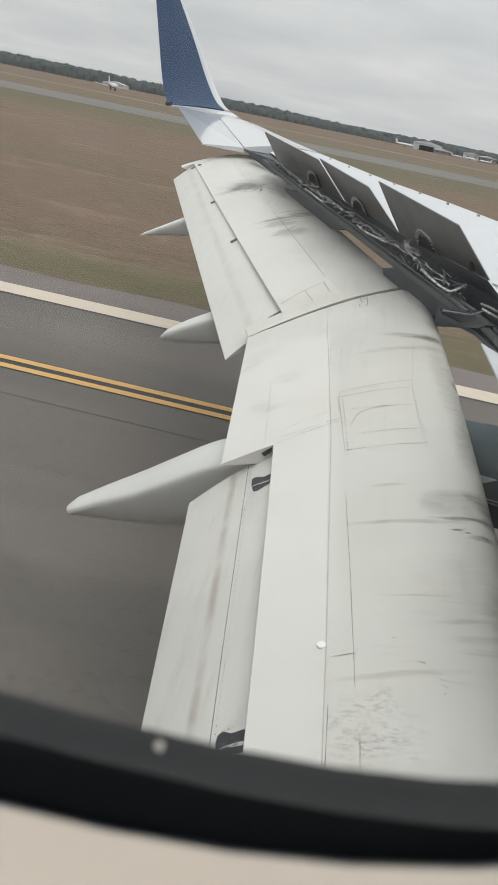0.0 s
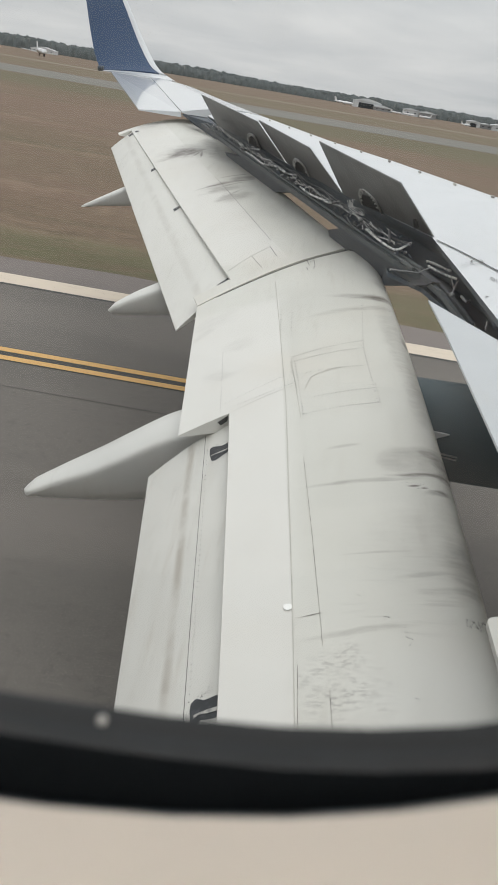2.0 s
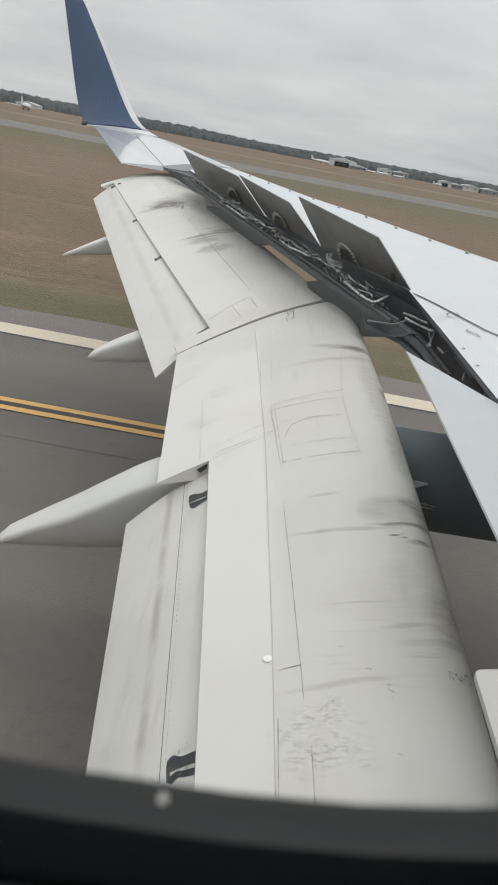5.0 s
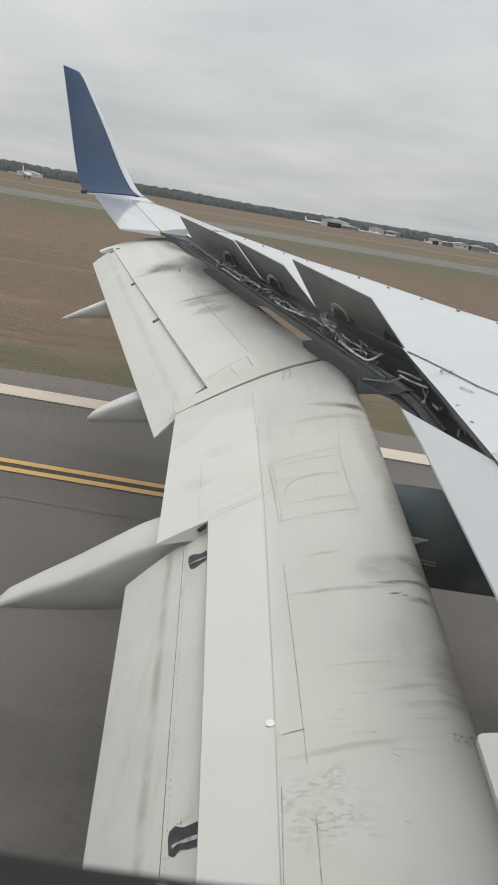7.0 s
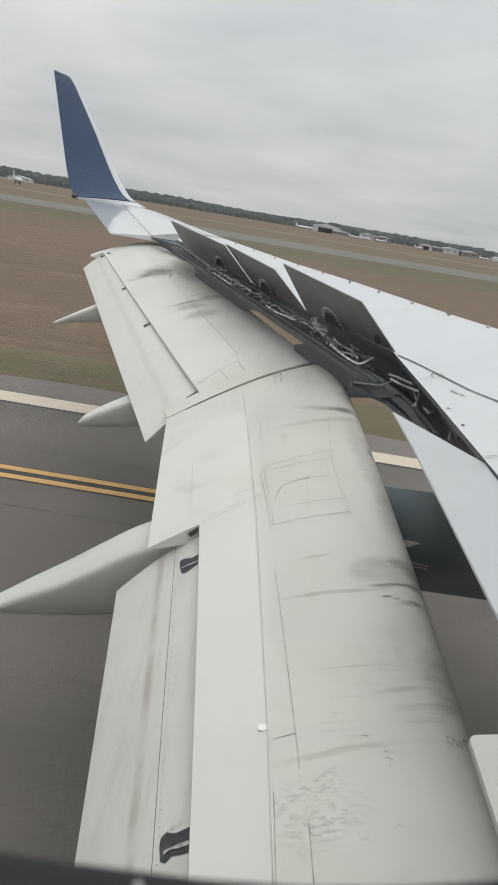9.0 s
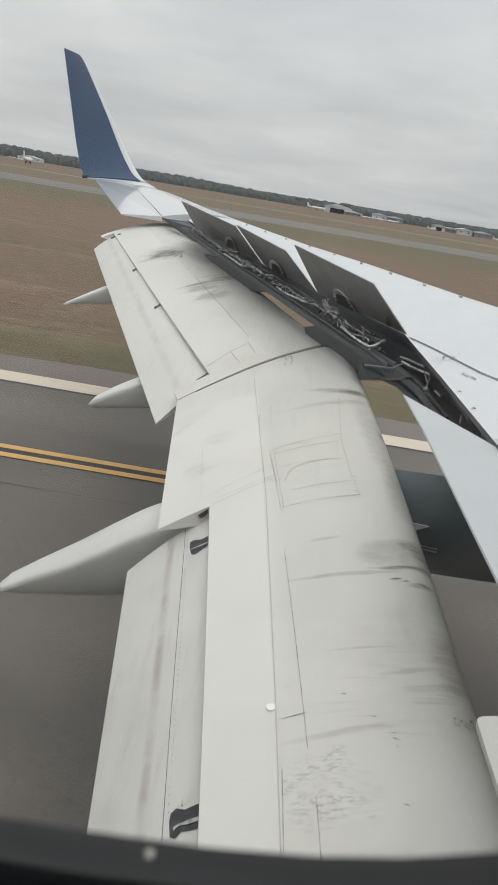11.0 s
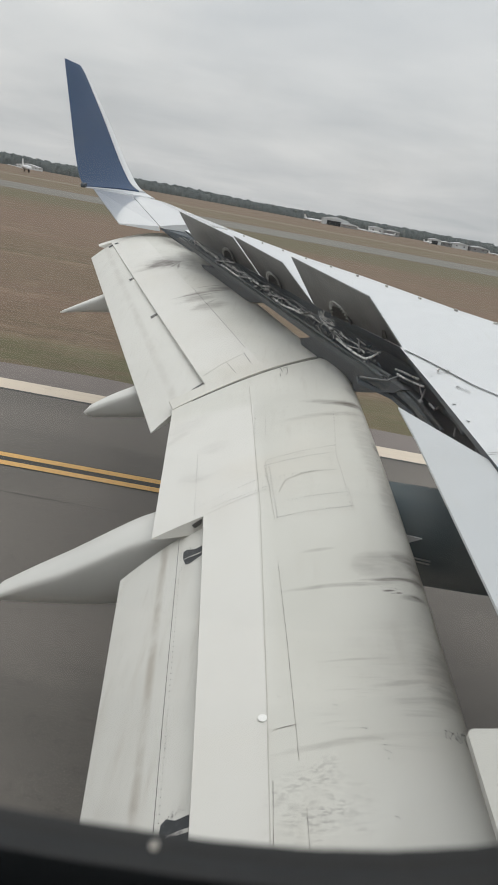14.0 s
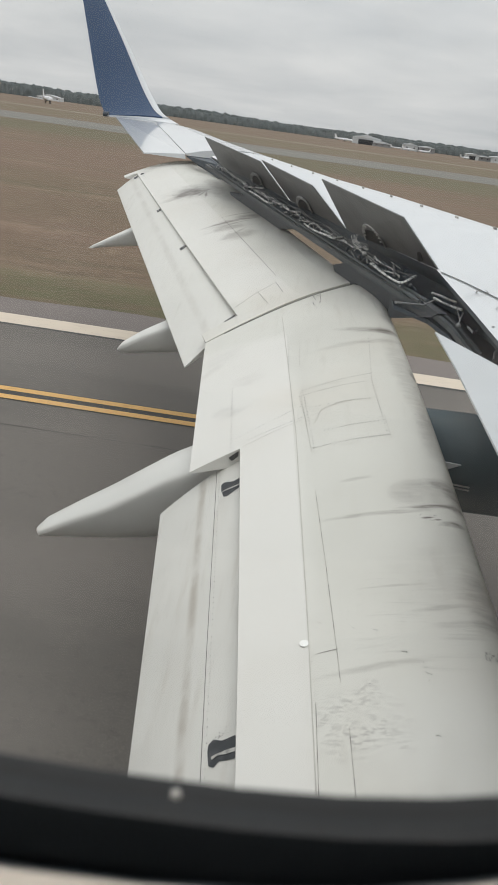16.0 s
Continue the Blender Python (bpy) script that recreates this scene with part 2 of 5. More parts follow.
def crease(m, x0, y0, slope, width, amount, color):
    """A dull smudge along a straight fold."""
    sep = m.n.new("ShaderNodeSeparateXYZ")
    m.l.new(m.co, sep.inputs[0])
    off = m.math("SUBTRACT", sep.outputs["X"], m.math("ADD", m.math("MULTIPLY", sep.outputs["Y"], slope), x0 - slope * y0))
    band = m.ramp(m.math("ABSOLUTE", off), width, width * 0.1, 0, 1)
    m.mix(m.math("MULTIPLY", band, m.ramp(m.noise(3.5, 5, 0.65, (2, 1, 1)), 0.3, 0.65, 0.1, amount)), color)


crease(AFT, -0.066, 1.331, -0.1109, 0.026, 0.75, (0.36, 0.325, 0.275))
AFT = AFT.m
AFT_OUT = white_paint("outer_aft_flap_paint", (0.655, 0.65, 0.61), 0.2, 0.48)
crease(AFT_OUT, -0.60, 5.636, -0.363, 0.05, 0.4, (0.46, 0.44, 0.40))
AFT_OUT = AFT_OUT.m
CANOE = white_paint("fairing_paint", (0.66, 0.66, 0.63), 0.2, 0.35).m
BLUE = Mat("winglet_blue_paint", (0.023, 0.058, 0.126), 0.4)
BLUE.mix(BLUE.ramp(BLUE.noise(1.4, 4), 0.4, 0.7, 0, 0.35), (0.034, 0.070, 0.15))
BLUE = BLUE.m
# Colour of dark structure, and of shade painted onto wing faces and sheets
DARK = Mat("dark_structure_and_shade", (0.056, 0.070, 0.085), 0.5)
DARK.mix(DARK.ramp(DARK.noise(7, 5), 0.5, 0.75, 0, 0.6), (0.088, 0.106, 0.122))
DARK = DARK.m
UNDER = Mat("spoiler_underside_grey", (0.165, 0.168, 0.172), 0.5)
UNDER.mix(UNDER.ramp(UNDER.noise(5, 6), 0.4, 0.75, 0, 0.6), (0.10, 0.10, 0.10))
UNDER.mix(UNDER.ramp(UNDER.noise(1.4, 3), 0.45, 0.7, 0, 0.5), (0.215, 0.215, 0.212))
UNDER = UNDER.m
POD = Mat("slate_grey_fairing", (0.105, 0.134, 0.145), 0.85)
POD.mix(POD.ramp(POD.noise(3, 4), 0.4, 0.7, 0, 0.5), (0.13, 0.16, 0.172))
POD = POD.m
LINE = Mat("panel_gap_dark", (0.05, 0.05, 0.048), 0.8).m
# Openings are flat patches; the darkness inside them is painted in this colour
HOLE = Mat("dark_opening_shade", (0.028, 0.032, 0.036), 0.5)
HOLE.mix(HOLE.ramp(HOLE.noise(30, 4), 0.48, 0.65, 0, 0.7), (0.07, 0.075, 0.08))
HOLE = HOLE.m
ARM = Mat("worn_link_arm", (0.50, 0.49, 0.46), 0.45)
ARM.mix(ARM.ramp(ARM.noise(60, 4), 0.45, 0.6, 0, 0.8), (0.20, 0.20, 0.195))
ARM = ARM.m
FAINT = Mat("faint_joint_grey", (0.53, 0.515, 0.47), 0.6)
FAINT.mix(FAINT.ramp(FAINT.noise(12, 4), 0.45, 0.65, 0, 0.7), (0.42, 0.405, 0.37))
FAINT = FAINT.m
SEAM = Mat("worn_seam_grey", (0.12, 0.115, 0.11), 0.8)
SEAM.mix(SEAM.ramp(SEAM.noise(18, 3), 0.54, 0.70), (0.36, 0.345, 0.32))
SEAM = SEAM.m
GREYLINE = Mat("sealant_grey", (0.50, 0.485, 0.44), 0.7)
GREYLINE.mix(GREYLINE.ramp(GREYLINE.noise(22, 5, 0.7), 0.42, 0.60), (0.24, 0.23, 0.21))
GREYLINE = GREYLINE.m
STEEL = Mat("hydraulic_tube_metal", (0.55, 0.55, 0.55), 0.35, 0.7)
STEEL.mix(STEEL.ramp(STEEL.noise(14, 3), 0.5, 0.7, 0, 0.8), (0.12, 0.12, 0.12))
STEEL = STEEL.m
HOSE = Mat("white_sleeved_hose", (0.60, 0.60, 0.58), 0.5)
HOSE.mix(HOSE.ramp(HOSE.noise(11, 4), 0.46, 0.60, 0, 0.85), (0.13, 0.135, 0.135))
HOSE = HOSE.m
RUBBER = Mat("black_window_seal", (0.012, 0.016, 0.020), 0.8)
RUBBER.b.inputs["Specular IOR Level"].default_value = 0.25
RUBBER = RUBBER.m
BEAM = Mat("bay_beam_grey_green", (0.075, 0.085, 0.09), 0.45)
BEAM.mix(BEAM.ramp(BEAM.noise(8, 5), 0.45, 0.7, 0, 0.7), (0.05, 0.055, 0.052))
BEAM = BEAM.m
RUBBER_GREY = Mat("grey_window_gasket", (0.018, 0.023, 0.029), 0.5)
RUBBER_GREY.mix(RUBBER_GREY.ramp(RUBBER_GREY.noise(40, 5), 0.45, 0.7, 0, 0.6), (0.027, 0.033, 0.040))
RUBBER_GREY = RUBBER_GREY.m
LIP_RUBBER = Mat("charcoal_seal_lip", (0.018, 0.021, 0.024), 0.5).m
RIM = Mat("navy_plastic_rim", (0.014, 0.022, 0.034), 0.4)
RIM.mix(RIM.ramp(RIM.noise(30, 4), 0.45, 0.7, 0, 0.6), (0.02, 0.03, 0.045))
RIM = RIM.m
LINING = Mat("beige_cabin_lining", (0.60, 0.565, 0.52), 0.6)
LINING.mix(LINING.ramp(LINING.noise(9, 4), 0.4, 0.7, 0, 0.3), (0.56, 0.51, 0.46))
LINING.bump(LINING.noise(900, 2), 0.1, 0.0004)
LINING = LINING.m
# Glow of the added unseen strips that brighten the cabin lining
FILL_GLOW = Mat("unseen_fill_glow", (0.9, 0.86, 0.8), 0.5)
FILL_GLOW.b.inputs["Emission Color"].default_value, FILL_GLOW.b.inputs["Emission Strength"].default_value = (1.0, 0.95, 0.88, 1), 8.0
FILL_GLOW = FILL_GLOW.m
SKIN = white_paint("fuselage_paint", (0.75, 0.75, 0.74), 0.1, 0.35).m

# ---- mesh helpers ----


def part(name, bm, material, parent=None, label="", smooth=None):
    me = bpy.data.meshes.new(name)
    bmesh.ops.recalc_face_normals(bm, faces=bm.faces)
    bm.to_mesh(me)
    bm.free()
    me.materials.append(material)
    if smooth is not None:
        for p in me.polygons:
            p.use_smooth = True
        me.set_sharp_from_angle(angle=radians(smooth))
    ob = new(name, me)
    ob.parent = parent
    if label:
        ob["label"] = label
    return ob


def loft(rings, closed=True, caps=True):
    """A skin over rings of points, each with as many points."""
    bm = bmesh.new()
    vs = [[bm.verts.new(p) for p in r] for r in rings]
    k = len(rings[0])
    for a, b in zip(vs, vs[1:]):
        for i in range(k if closed else k - 1):
            j = (i + 1) % k
            bm.faces.new((a[i], a[j], b[j], b[i]))
    if caps and closed:
        bm.faces.new(vs[0])
        bm.faces.new(vs[-1][::-1])
    return bm


def lerp(a, b, t):
    return Vector(a) * (1 - t) + Vector(b) * t


def box(bm, a, b):
    """An upright box between two corners."""
    m = Matrix.Translation((Vector(a) + Vector(b)) / 2) @ Matrix.Diagonal((*[abs(q - p) for p, q in zip(a, b)], 1))
    bmesh.ops.create_cube(bm, size=1, matrix=m)


def slab(bm, quad, thick, out=None):
    """A plate: a polygon given thickness along its normal."""
    q = [Vector(p) for p in quad]
    nrm = (q[1] - q[0]).cross(q[-1] - q[0]).normalized() if out is None else Vector(out)
    top = [bm.verts.new(p) for p in q]
    low = [bm.verts.new(p - nrm * thick) for p in q]
    bm.faces.new(top)
    bm.faces.new(low[::-1])
    for i in range(len(q)):
        j = (i + 1) % len(q)
        bm.faces.new((top[j], top[i], low[i], low[j]))


def tube(bm, pts, r, sides=8):
    """A round pipe along points."""
    pts = [Vector(p) for p in pts]
    rings = []
    for i, p in enumerate(pts):
        d = (pts[min(i + 1, len(pts) - 1)] - pts[max(i - 1, 0)]).normalized()
        a = d.orthogonal().normalized() if not rings else (last - d * last.dot(d)).normalized()
        last = a
        b = d.cross(a)
        rings.append([bm.verts.new(p + (a * math.cos(t) + b * math.sin(t)) * r) for t in [2 * math.pi * k / sides for k in range(sides)]])
    for a, b in zip(rings, rings[1:]):
        for k in range(sides):
            j = (k + 1) % sides
            bm.faces.new((a[k], a[j], b[j], b[k]))
    bm.faces.new(rings[0][::-1])
    bm.faces.new(rings[-1])


def spline(pts, n=6):
    """Points of a smooth curve through the given ones."""
    p = [Vector(q) for q in pts]
    p = [p[0] * 2 - p[1]] + p + [p[-1] * 2 - p[-2]]
    out = []
    for a, b, c, d in zip(p, p[1:], p[2:], p[3:]):
        for k in range(n):
            t = k / n
            out.append(0.5 * (2 * b + (c - a) * t + (2 * a - 5 * b + 4 * c - d) * t * t + (3 * b - a - 3 * c + d) * t ** 3))
    return out + [p[-2]]


def foil(u):
    """Half thickness of an aerofoil: 0 at its trailing edge (u = 0), 1 at its thickest, flat behind a tight round nose (u = 1)."""
    if u > 0.7:
        return max(0.0, 1 - max(0.0, (u - 0.82) / 0.18) ** 3.0) ** (1 / 3.0)
    c = 1 - u
    return 10 * (0.2969 * math.sqrt(c) - 0.126 * c - 0.3516 * c ** 2 + 0.2843 * c ** 3 - 0.1036 * c ** 4)


class Surface:
    """A flap between two chords (trailing edge, nose), its top arched by rise metres."""

    def __init__(self, te0, n0, te1, n1, rise0, rise1, low=0.35, bow=0.0):
        self.te0, self.n0, self.te1, self.n1, self.rise0, self.rise1, self.low, self.bow = te0, n0, te1, n1, rise0, rise1, low, bow

    def at(self, u, v, up=0.0):
        te, no = lerp(self.te0, self.te1, v), lerp(self.n0, self.n1, v) + Vector((self.bow * 4 * v * (1 - v), 0, 0))
        rise = self.rise0 * (1 - v) + self.rise1 * v
        return te.lerp(no, u) + Vector((0, 0, foil(u) * rise + up))

    def under(self, u, v):
        te, no = lerp(self.te0, self.te1, v), lerp(self.n0, self.n1, v) + Vector((self.bow * 4 * v * (1 - v), 0, 0))
        rise = self.rise0 * (1 - v) + self.rise1 * v
        return te.lerp(no, u) - Vector((0, 0, foil(u) * rise * self.low + 0.008))

    def skin(self, v0, v1, u0=0.0, nu=26, nv=10, u1=None):
        rings, first, last = [], u0, u0 if u1 is None else u1
        for k in range(nv + 1):
            v = v0 + (v1 - v0) * k / nv
            u0 = first + (last - first) * k / nv
            us = [u0 + (1 - u0) * math.sin(math.pi / 2 * j / nu) for j in range(nu + 1)]
            top = [self.at(u, v) for u in us]
            if u0 > 0:
                low = [self.at(u, v) - Vector((0, 0, 0.012 + 0.22 * (u - u0))) for u in us[:6]]
                low += [self.under(u, v) for u in us[6:-1]]
            else:
                low = [self.under(u, v) for u in us[:-1]]
            rings.append(top + low[::-1])
        return loft(rings)

    def line(self, bm, uv, w, up=0.0015):
        """A thin ribbon on the skin, through (u, v) pairs, w metres wide."""
        pts = [self.at(u, v, up) for u, v in uv]
        ribbon(bm, pts, w)


def ribbon(bm, pts, w, normal=(0, 0, 1)):
    pts = [Vector(p) for p in pts]
    prev = None
    for i, p in enumerate(pts):
        d = (pts[min(i + 1, len(pts) - 1)] - pts[max(i - 1, 0)]).normalized()
        s = d.cross(Vector(normal)).normalized() * w / 2
        cur = (bm.verts.new(p + s), bm.verts.new(p - s))
        if prev:
            bm.faces.new((prev[0], prev[1], cur[1], cur[0]))
        prev = cur


def patch(bm, surface, u, v, r, sides=6, up=0.0022, ragged=0.0, gen=None):
    """A small flat polygon that lies in the skin."""
    c = surface.at(u, v, up)
    a, b = (surface.at(min(1, u + 0.01), v) - surface.at(max(0, u - 0.01), v)).normalized(), (surface.at(u, v + 0.01) - surface.at(u, v - 0.01)).normalized()
    bm.faces.new([bm.verts.new(c + (a * math.cos(t) + b * math.sin(t)) * r * (1 if gen is None else 1 + gen.uniform(-ragged, ragged))) for t in [2 * math.pi * k / sides for k in range(sides)]])


def dots(bm, places, r, sides=6):
    for p in places:
        vs = [bm.verts.new(Vector(p) + Vector((math.cos(a) * r, math.sin(a) * r, 0))) for a in [2 * math.pi * k / sides for k in range(sides)]]
        bm.faces.new(vs)


# ---- the airliner ----
plane = new("airliner")
plane.location = (0, 0, 0)
tagged(plane, "white jet airliner with raised spoilers, extended flaps and a blue winglet", "airplane")

# inboard flap: main element and the panel between the two flaps share one surface
IB = Surface((-0.05, 0.35, 1.80), (0.964, 0.35, 2.007), (-0.585, 5.345, 2.335), (0.69, 6.17, 2.695), 0.193, 0.172, bow=0.076)
inboard_flap = part("inboard_flap", IB.skin(0.0, 0.64, 0.232, nv=12, u1=0.197), FLAP.m, plane, "off-white inboard flap, weathered and scuffed", 35)
part("flap_end_panel", IB.skin(0.6401, 1.0, 0.0), FLAP.m, plane, "off-white flap panel with dark soot streaks", 35)
IBA = Surface((-0.10, 0.35, 1.468), (0.285, 0.35, 1.85), (-0.53, 3.572, 1.85), (-0.07, 3.69, 2.19), 0.075, 0.075)
aft = part("aft_flap", IBA.skin(0, 1), AFT, plane, "off-white aft flap with riveted seam", 35)

# outboard flap
OB = Surface((-0.585, 5.365, 2.337), (0.562, 6.20, 2.69), (-2.63, 10.95, 2.975), (-1.50, 11.75, 3.045), 0.144, 0.235, bow=-0.05)
outboard_flap = part("outboard_flap", OB.skin(0.027, 0.978, 0.214, nv=14, u1=0.125), FLAP.m, plane, "off-white outboard flap with soot stains", 35)
part("flap_end_panel", OB.skin(0.0, 0.0269, 0.0, nv=2), FLAP.m, plane, "", 35)
part("flap_end_panel", OB.skin(0.9781, 1.0, 0.0, nv=2), FLAP.m, plane, "", 35)
OBA = Surface((-0.719, 5.325, 2.134), (-0.32, 5.80, 2.45), (-2.69, 10.85, 2.775), (-2.33, 10.88, 3.03), 0.055, 0.05)
part("aft_flap", OBA.skin(0, 1), AFT_OUT, plane, "off-white outboard aft flap", 35)


# wing: sections from the spoiler beam over the crest and the nose to the belly
def wing_ring(y, xa, za, xc, zc, nose, drop, zb, back=0.1):
    top = [(xa, za), (xa + (xc - xa) * 0.35, za + (zc - za) * 0.58), (xa + (xc - xa) * 0.7, za + (zc - za) * 0.92), (xc, zc),
           (xc + nose * 0.4, zc - drop * 0.12), (xc + nose * 0.75, zc - drop * 0.4), (xc + nose, zc - drop)]
    low = [(xc + nose * 0.85, zc - drop * 1.5), (xc + nose * 0.2, zb), (xa + back, zb + 0.02), (xa + 0.004, za - 0.03)]
    return [(x, y, z) for x, z in spline2(top) + low]


def spline2(pts):
    return [(p.x, p.y) for p in spline([(x, z, 0) for x, z in pts], 3)]


def crest_x(y):
    return -2.55 + 0.52 * (14.3 - y)


wing = part("wing", loft([
    wing_ring(0.2, 1.05, 3.02, crest_x(0.2), 3.28, 1.5, 0.5, 2.75, 0.5),
    wing_ring(2.5, 1.04, 3.05, crest_x(2.5), 3.30, 1.3, 0.45, 2.80, 0.5),
    wing_ring(4.3, 1.05, 3.05, crest_x(4.3), 3.32, 1.1, 0.42, 2.80, 0.5),
    wing_ring(5.4, 0.985, 3.10, crest_x(5.4), 3.325, 1.0, 0.4, 2.80, 0.35),
    wing_ring(6.75, 0.378, 3.145, crest_x(6.75), 3.35, 0.95, 0.36, 2.87),
    wing_ring(8.1, -0.226, 3.21, crest_x(8.1), 3.40, 0.9, 0.32, 2.97),
    wing_ring(9.4, -0.81, 3.30, crest_x(9.4), 3.43, 0.8, 0.28, 3.08),
    wing_ring(11.0, -1.42, 3.385, crest_x(11.0), 3.50, 0.7, 0.24, 3.2)]), WING, plane, "white wing upper skin with panel seams", 40)
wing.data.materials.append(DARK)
# Faces turned down or aft are coloured dark, as the bay's shade
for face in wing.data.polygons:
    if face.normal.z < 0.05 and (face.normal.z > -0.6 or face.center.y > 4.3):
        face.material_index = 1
wing.data.calc_loop_triangles()
WING_TREE = BVHTree.FromPolygons([v.co for v in wing.data.vertices], [p.vertices for p in wing.data.loop_triangles])


def on_wing(x, y, up=0.004):
    hit = WING_TREE.ray_cast(Vector((x, y, 6)), Vector((0, 0, -1)))[0]
    return Vector((x, y, (hit.z if hit else 3.05) + up))



# wing tip with aileron, and the winglet blended out of it
def tip_ring(y, xt, zt, xc, zc, nose):
    top = [(xt, zt), (xt + (xc - xt) * 0.3, zt + (zc - zt) * 0.5), (xt + (xc - xt) * 0.7, zt + (zc - zt) * 0.93), (xc, zc), (xc + nose * 0.6, zc - 0.05), (xc + nose, zc - 0.14)]
    low = [(xc + nose * 0.7, zc - 0.2), (xt + (xc - xt) * 0.5, zt - 0.10), (xt, zt - 0.012)]
    return [(x, y, z) for x, z in spline2(top) + low]


part("wing_tip", loft([
    tip_ring(11.16, -1.81, 3.372, crest_x(11.16), 3.505, 0.7),
    tip_ring(12.5, -2.254, 3.482, crest_x(12.5), 3.585, 0.6),
    tip_ring(13.8, -2.685, 3.589, crest_x(13.8), 3.68, 0.5),
    tip_ring(14.9, -3.05, 3.68, -2.86, 3.70, 0.3)]), TIP, plane, "white outer wing skin", 40)
part("aileron", loft([
    [(-1.815, 11.12, 3.368), (-2.39, 11.03, 3.313), (-2.39, 11.03, 3.30), (-1.80, 11.12, 3.30)],
    [(-3.056, 14.9, 3.677), (-3.80, 14.9, 3.665), (-3.80, 14.9, 3.652), (-3.04, 14.9, 3.62)]]), TIP, plane, "glossy pale grey aileron")

# winglet: chords from the wing tip up, (trailing edge, leading edge)
WL_TE = spline([(-3.80, 14.9, 3.665), (-4.07, 15.2, 3.68), (-4.252, 15.4, 3.896), (-4.423, 15.6, 4.289), (-4.611, 15.8, 4.865), (-4.799, 16.0, 5.442), (-4.987, 16.2, 6.02)], 4)
WL_LE = spline([(-2.60, 14.9, 3.69), (-2.95, 15.17, 3.82), (-3.20, 15.4, 4.05), (-3.453, 15.6, 4.365), (-3.778, 15.8, 4.834), (-4.142, 16.0, 5.331), (-4.573, 16.2, 5.915)], 4)


wl_n = len(WL_TE)


def along(pts, f):
    """A place on a line of points, by a fractional count."""
    f = min(max(f, 0), len(pts) - 1)
    k = min(int(f), len(pts) - 2)
    return pts[k].lerp(pts[k + 1], f - k)


def blade(c, f):
    """A place on the winglet's middle sheet: c from the trailing (0) to the leading edge (1), f up its span; the top fore corner is rounded off."""
    over = max(0.0, (f - (wl_n - 1.7)) / 0.7)
    return along(WL_TE, f).lerp(along(WL_LE, f), c * (1 - 0.08 * over ** 2.5))


def blade_loft(c0, c1, start, end, thick, n=14, k=6):
    """A length of the winglet between two chord shares, from start(c) to end(c) up the span."""
    rings = []
    for j in range(n + 1):
        cs = [c0 + (c1 - c0) * i / k for i in range(k + 1)]
        fs = [start(c) + (end(c) - start(c)) * j / n for c in cs]
        pts = [blade(c, f) for c, f in zip(cs, fs)]
        mid = fs[k // 2]
        nrm = (blade(1, mid) - blade(0, mid)).cross(blade(0, mid + 0.3) - blade(0, mid - 0.3)).normalized() * thick * (1 if j < n else 0.5)
        prof = [max(0.12, foil(c)) for c in cs]
        rings.append([p + nrm * q for p, q in zip(pts, prof)] + [p - nrm * q for p, q in reversed(list(zip(pts, prof)))])
    return loft(rings)


def paint_edge(c):
    return 3.6 - 0.1 * c - 1.35 * c * c


winglet = part("winglet", blade_loft(0.0, 0.885, paint_edge, lambda c: wl_n - 1.0, 0.03, 22), BLUE, plane, "dark blue winglet with a white leading edge", 30)
part("winglet_leading_edge", blade_loft(0.887, 1.0, paint_edge, lambda c: wl_n - 1.05, 0.034, 22, 4), WING, winglet, "white leading edge strip", 30)
part("winglet_root", blade_loft(0.0, 1.0, lambda c: 0.0, lambda c: paint_edge(c) - 0.01, 0.012, 12, 8), TIP, plane, "white blended winglet root", 50)
bm = bmesh.new()
tube(bm, [(-4.02, 15.2, 3.70), (-4.13, 15.2, 3.69)], 0.045, 10)
part("tail_light", bm, DARK, plane, "dark navigation light housing at the wing tip")

# spoilers: raised plates, white above and dark below, hinged on the wing's edge
SP = [((-1.20, 10.26, 3.34), (-0.20, 8.03, 3.215), (-0.511, 7.728, 3.547), (-1.339, 9.576, 3.657)),
      ((-0.17, 7.97, 3.21), (0.37, 6.76, 3.14), (0.025, 6.533, 3.468), (-0.493, 7.688, 3.562)),
      ((0.385, 6.73, 3.14), (0.985, 5.40, 3.11), (0.647, 5.143, 3.438), (0.096, 6.374, 3.536))]
for hinge_out, hinge_in, edge_in, edge_out in SP:
    q = [lerp(hinge_out, edge_out, -0.06), lerp(hinge_in, edge_in, -0.06), Vector(edge_in), Vector(edge_out)]
    bm = bmesh.new()
    slab(bm, q, 0.006)
    sp = part("spoiler", bm, UNDER, plane, "raised spoiler panel with dark grey underside")
    nrm = (Vector(q[1]) - Vector(q[0])).cross(Vector(q[3]) - Vector(q[0])).normalized()
    bm = bmesh.new()
    slab(bm, [Vector(p) + nrm * (0.011 if nrm.z > 0 else -0.007) for p in q], 0.004, nrm)
    part("spoiler_skin", bm, WING, sp, "white upper skin")

# flap track fairings: long pods with a keel, pointed aft


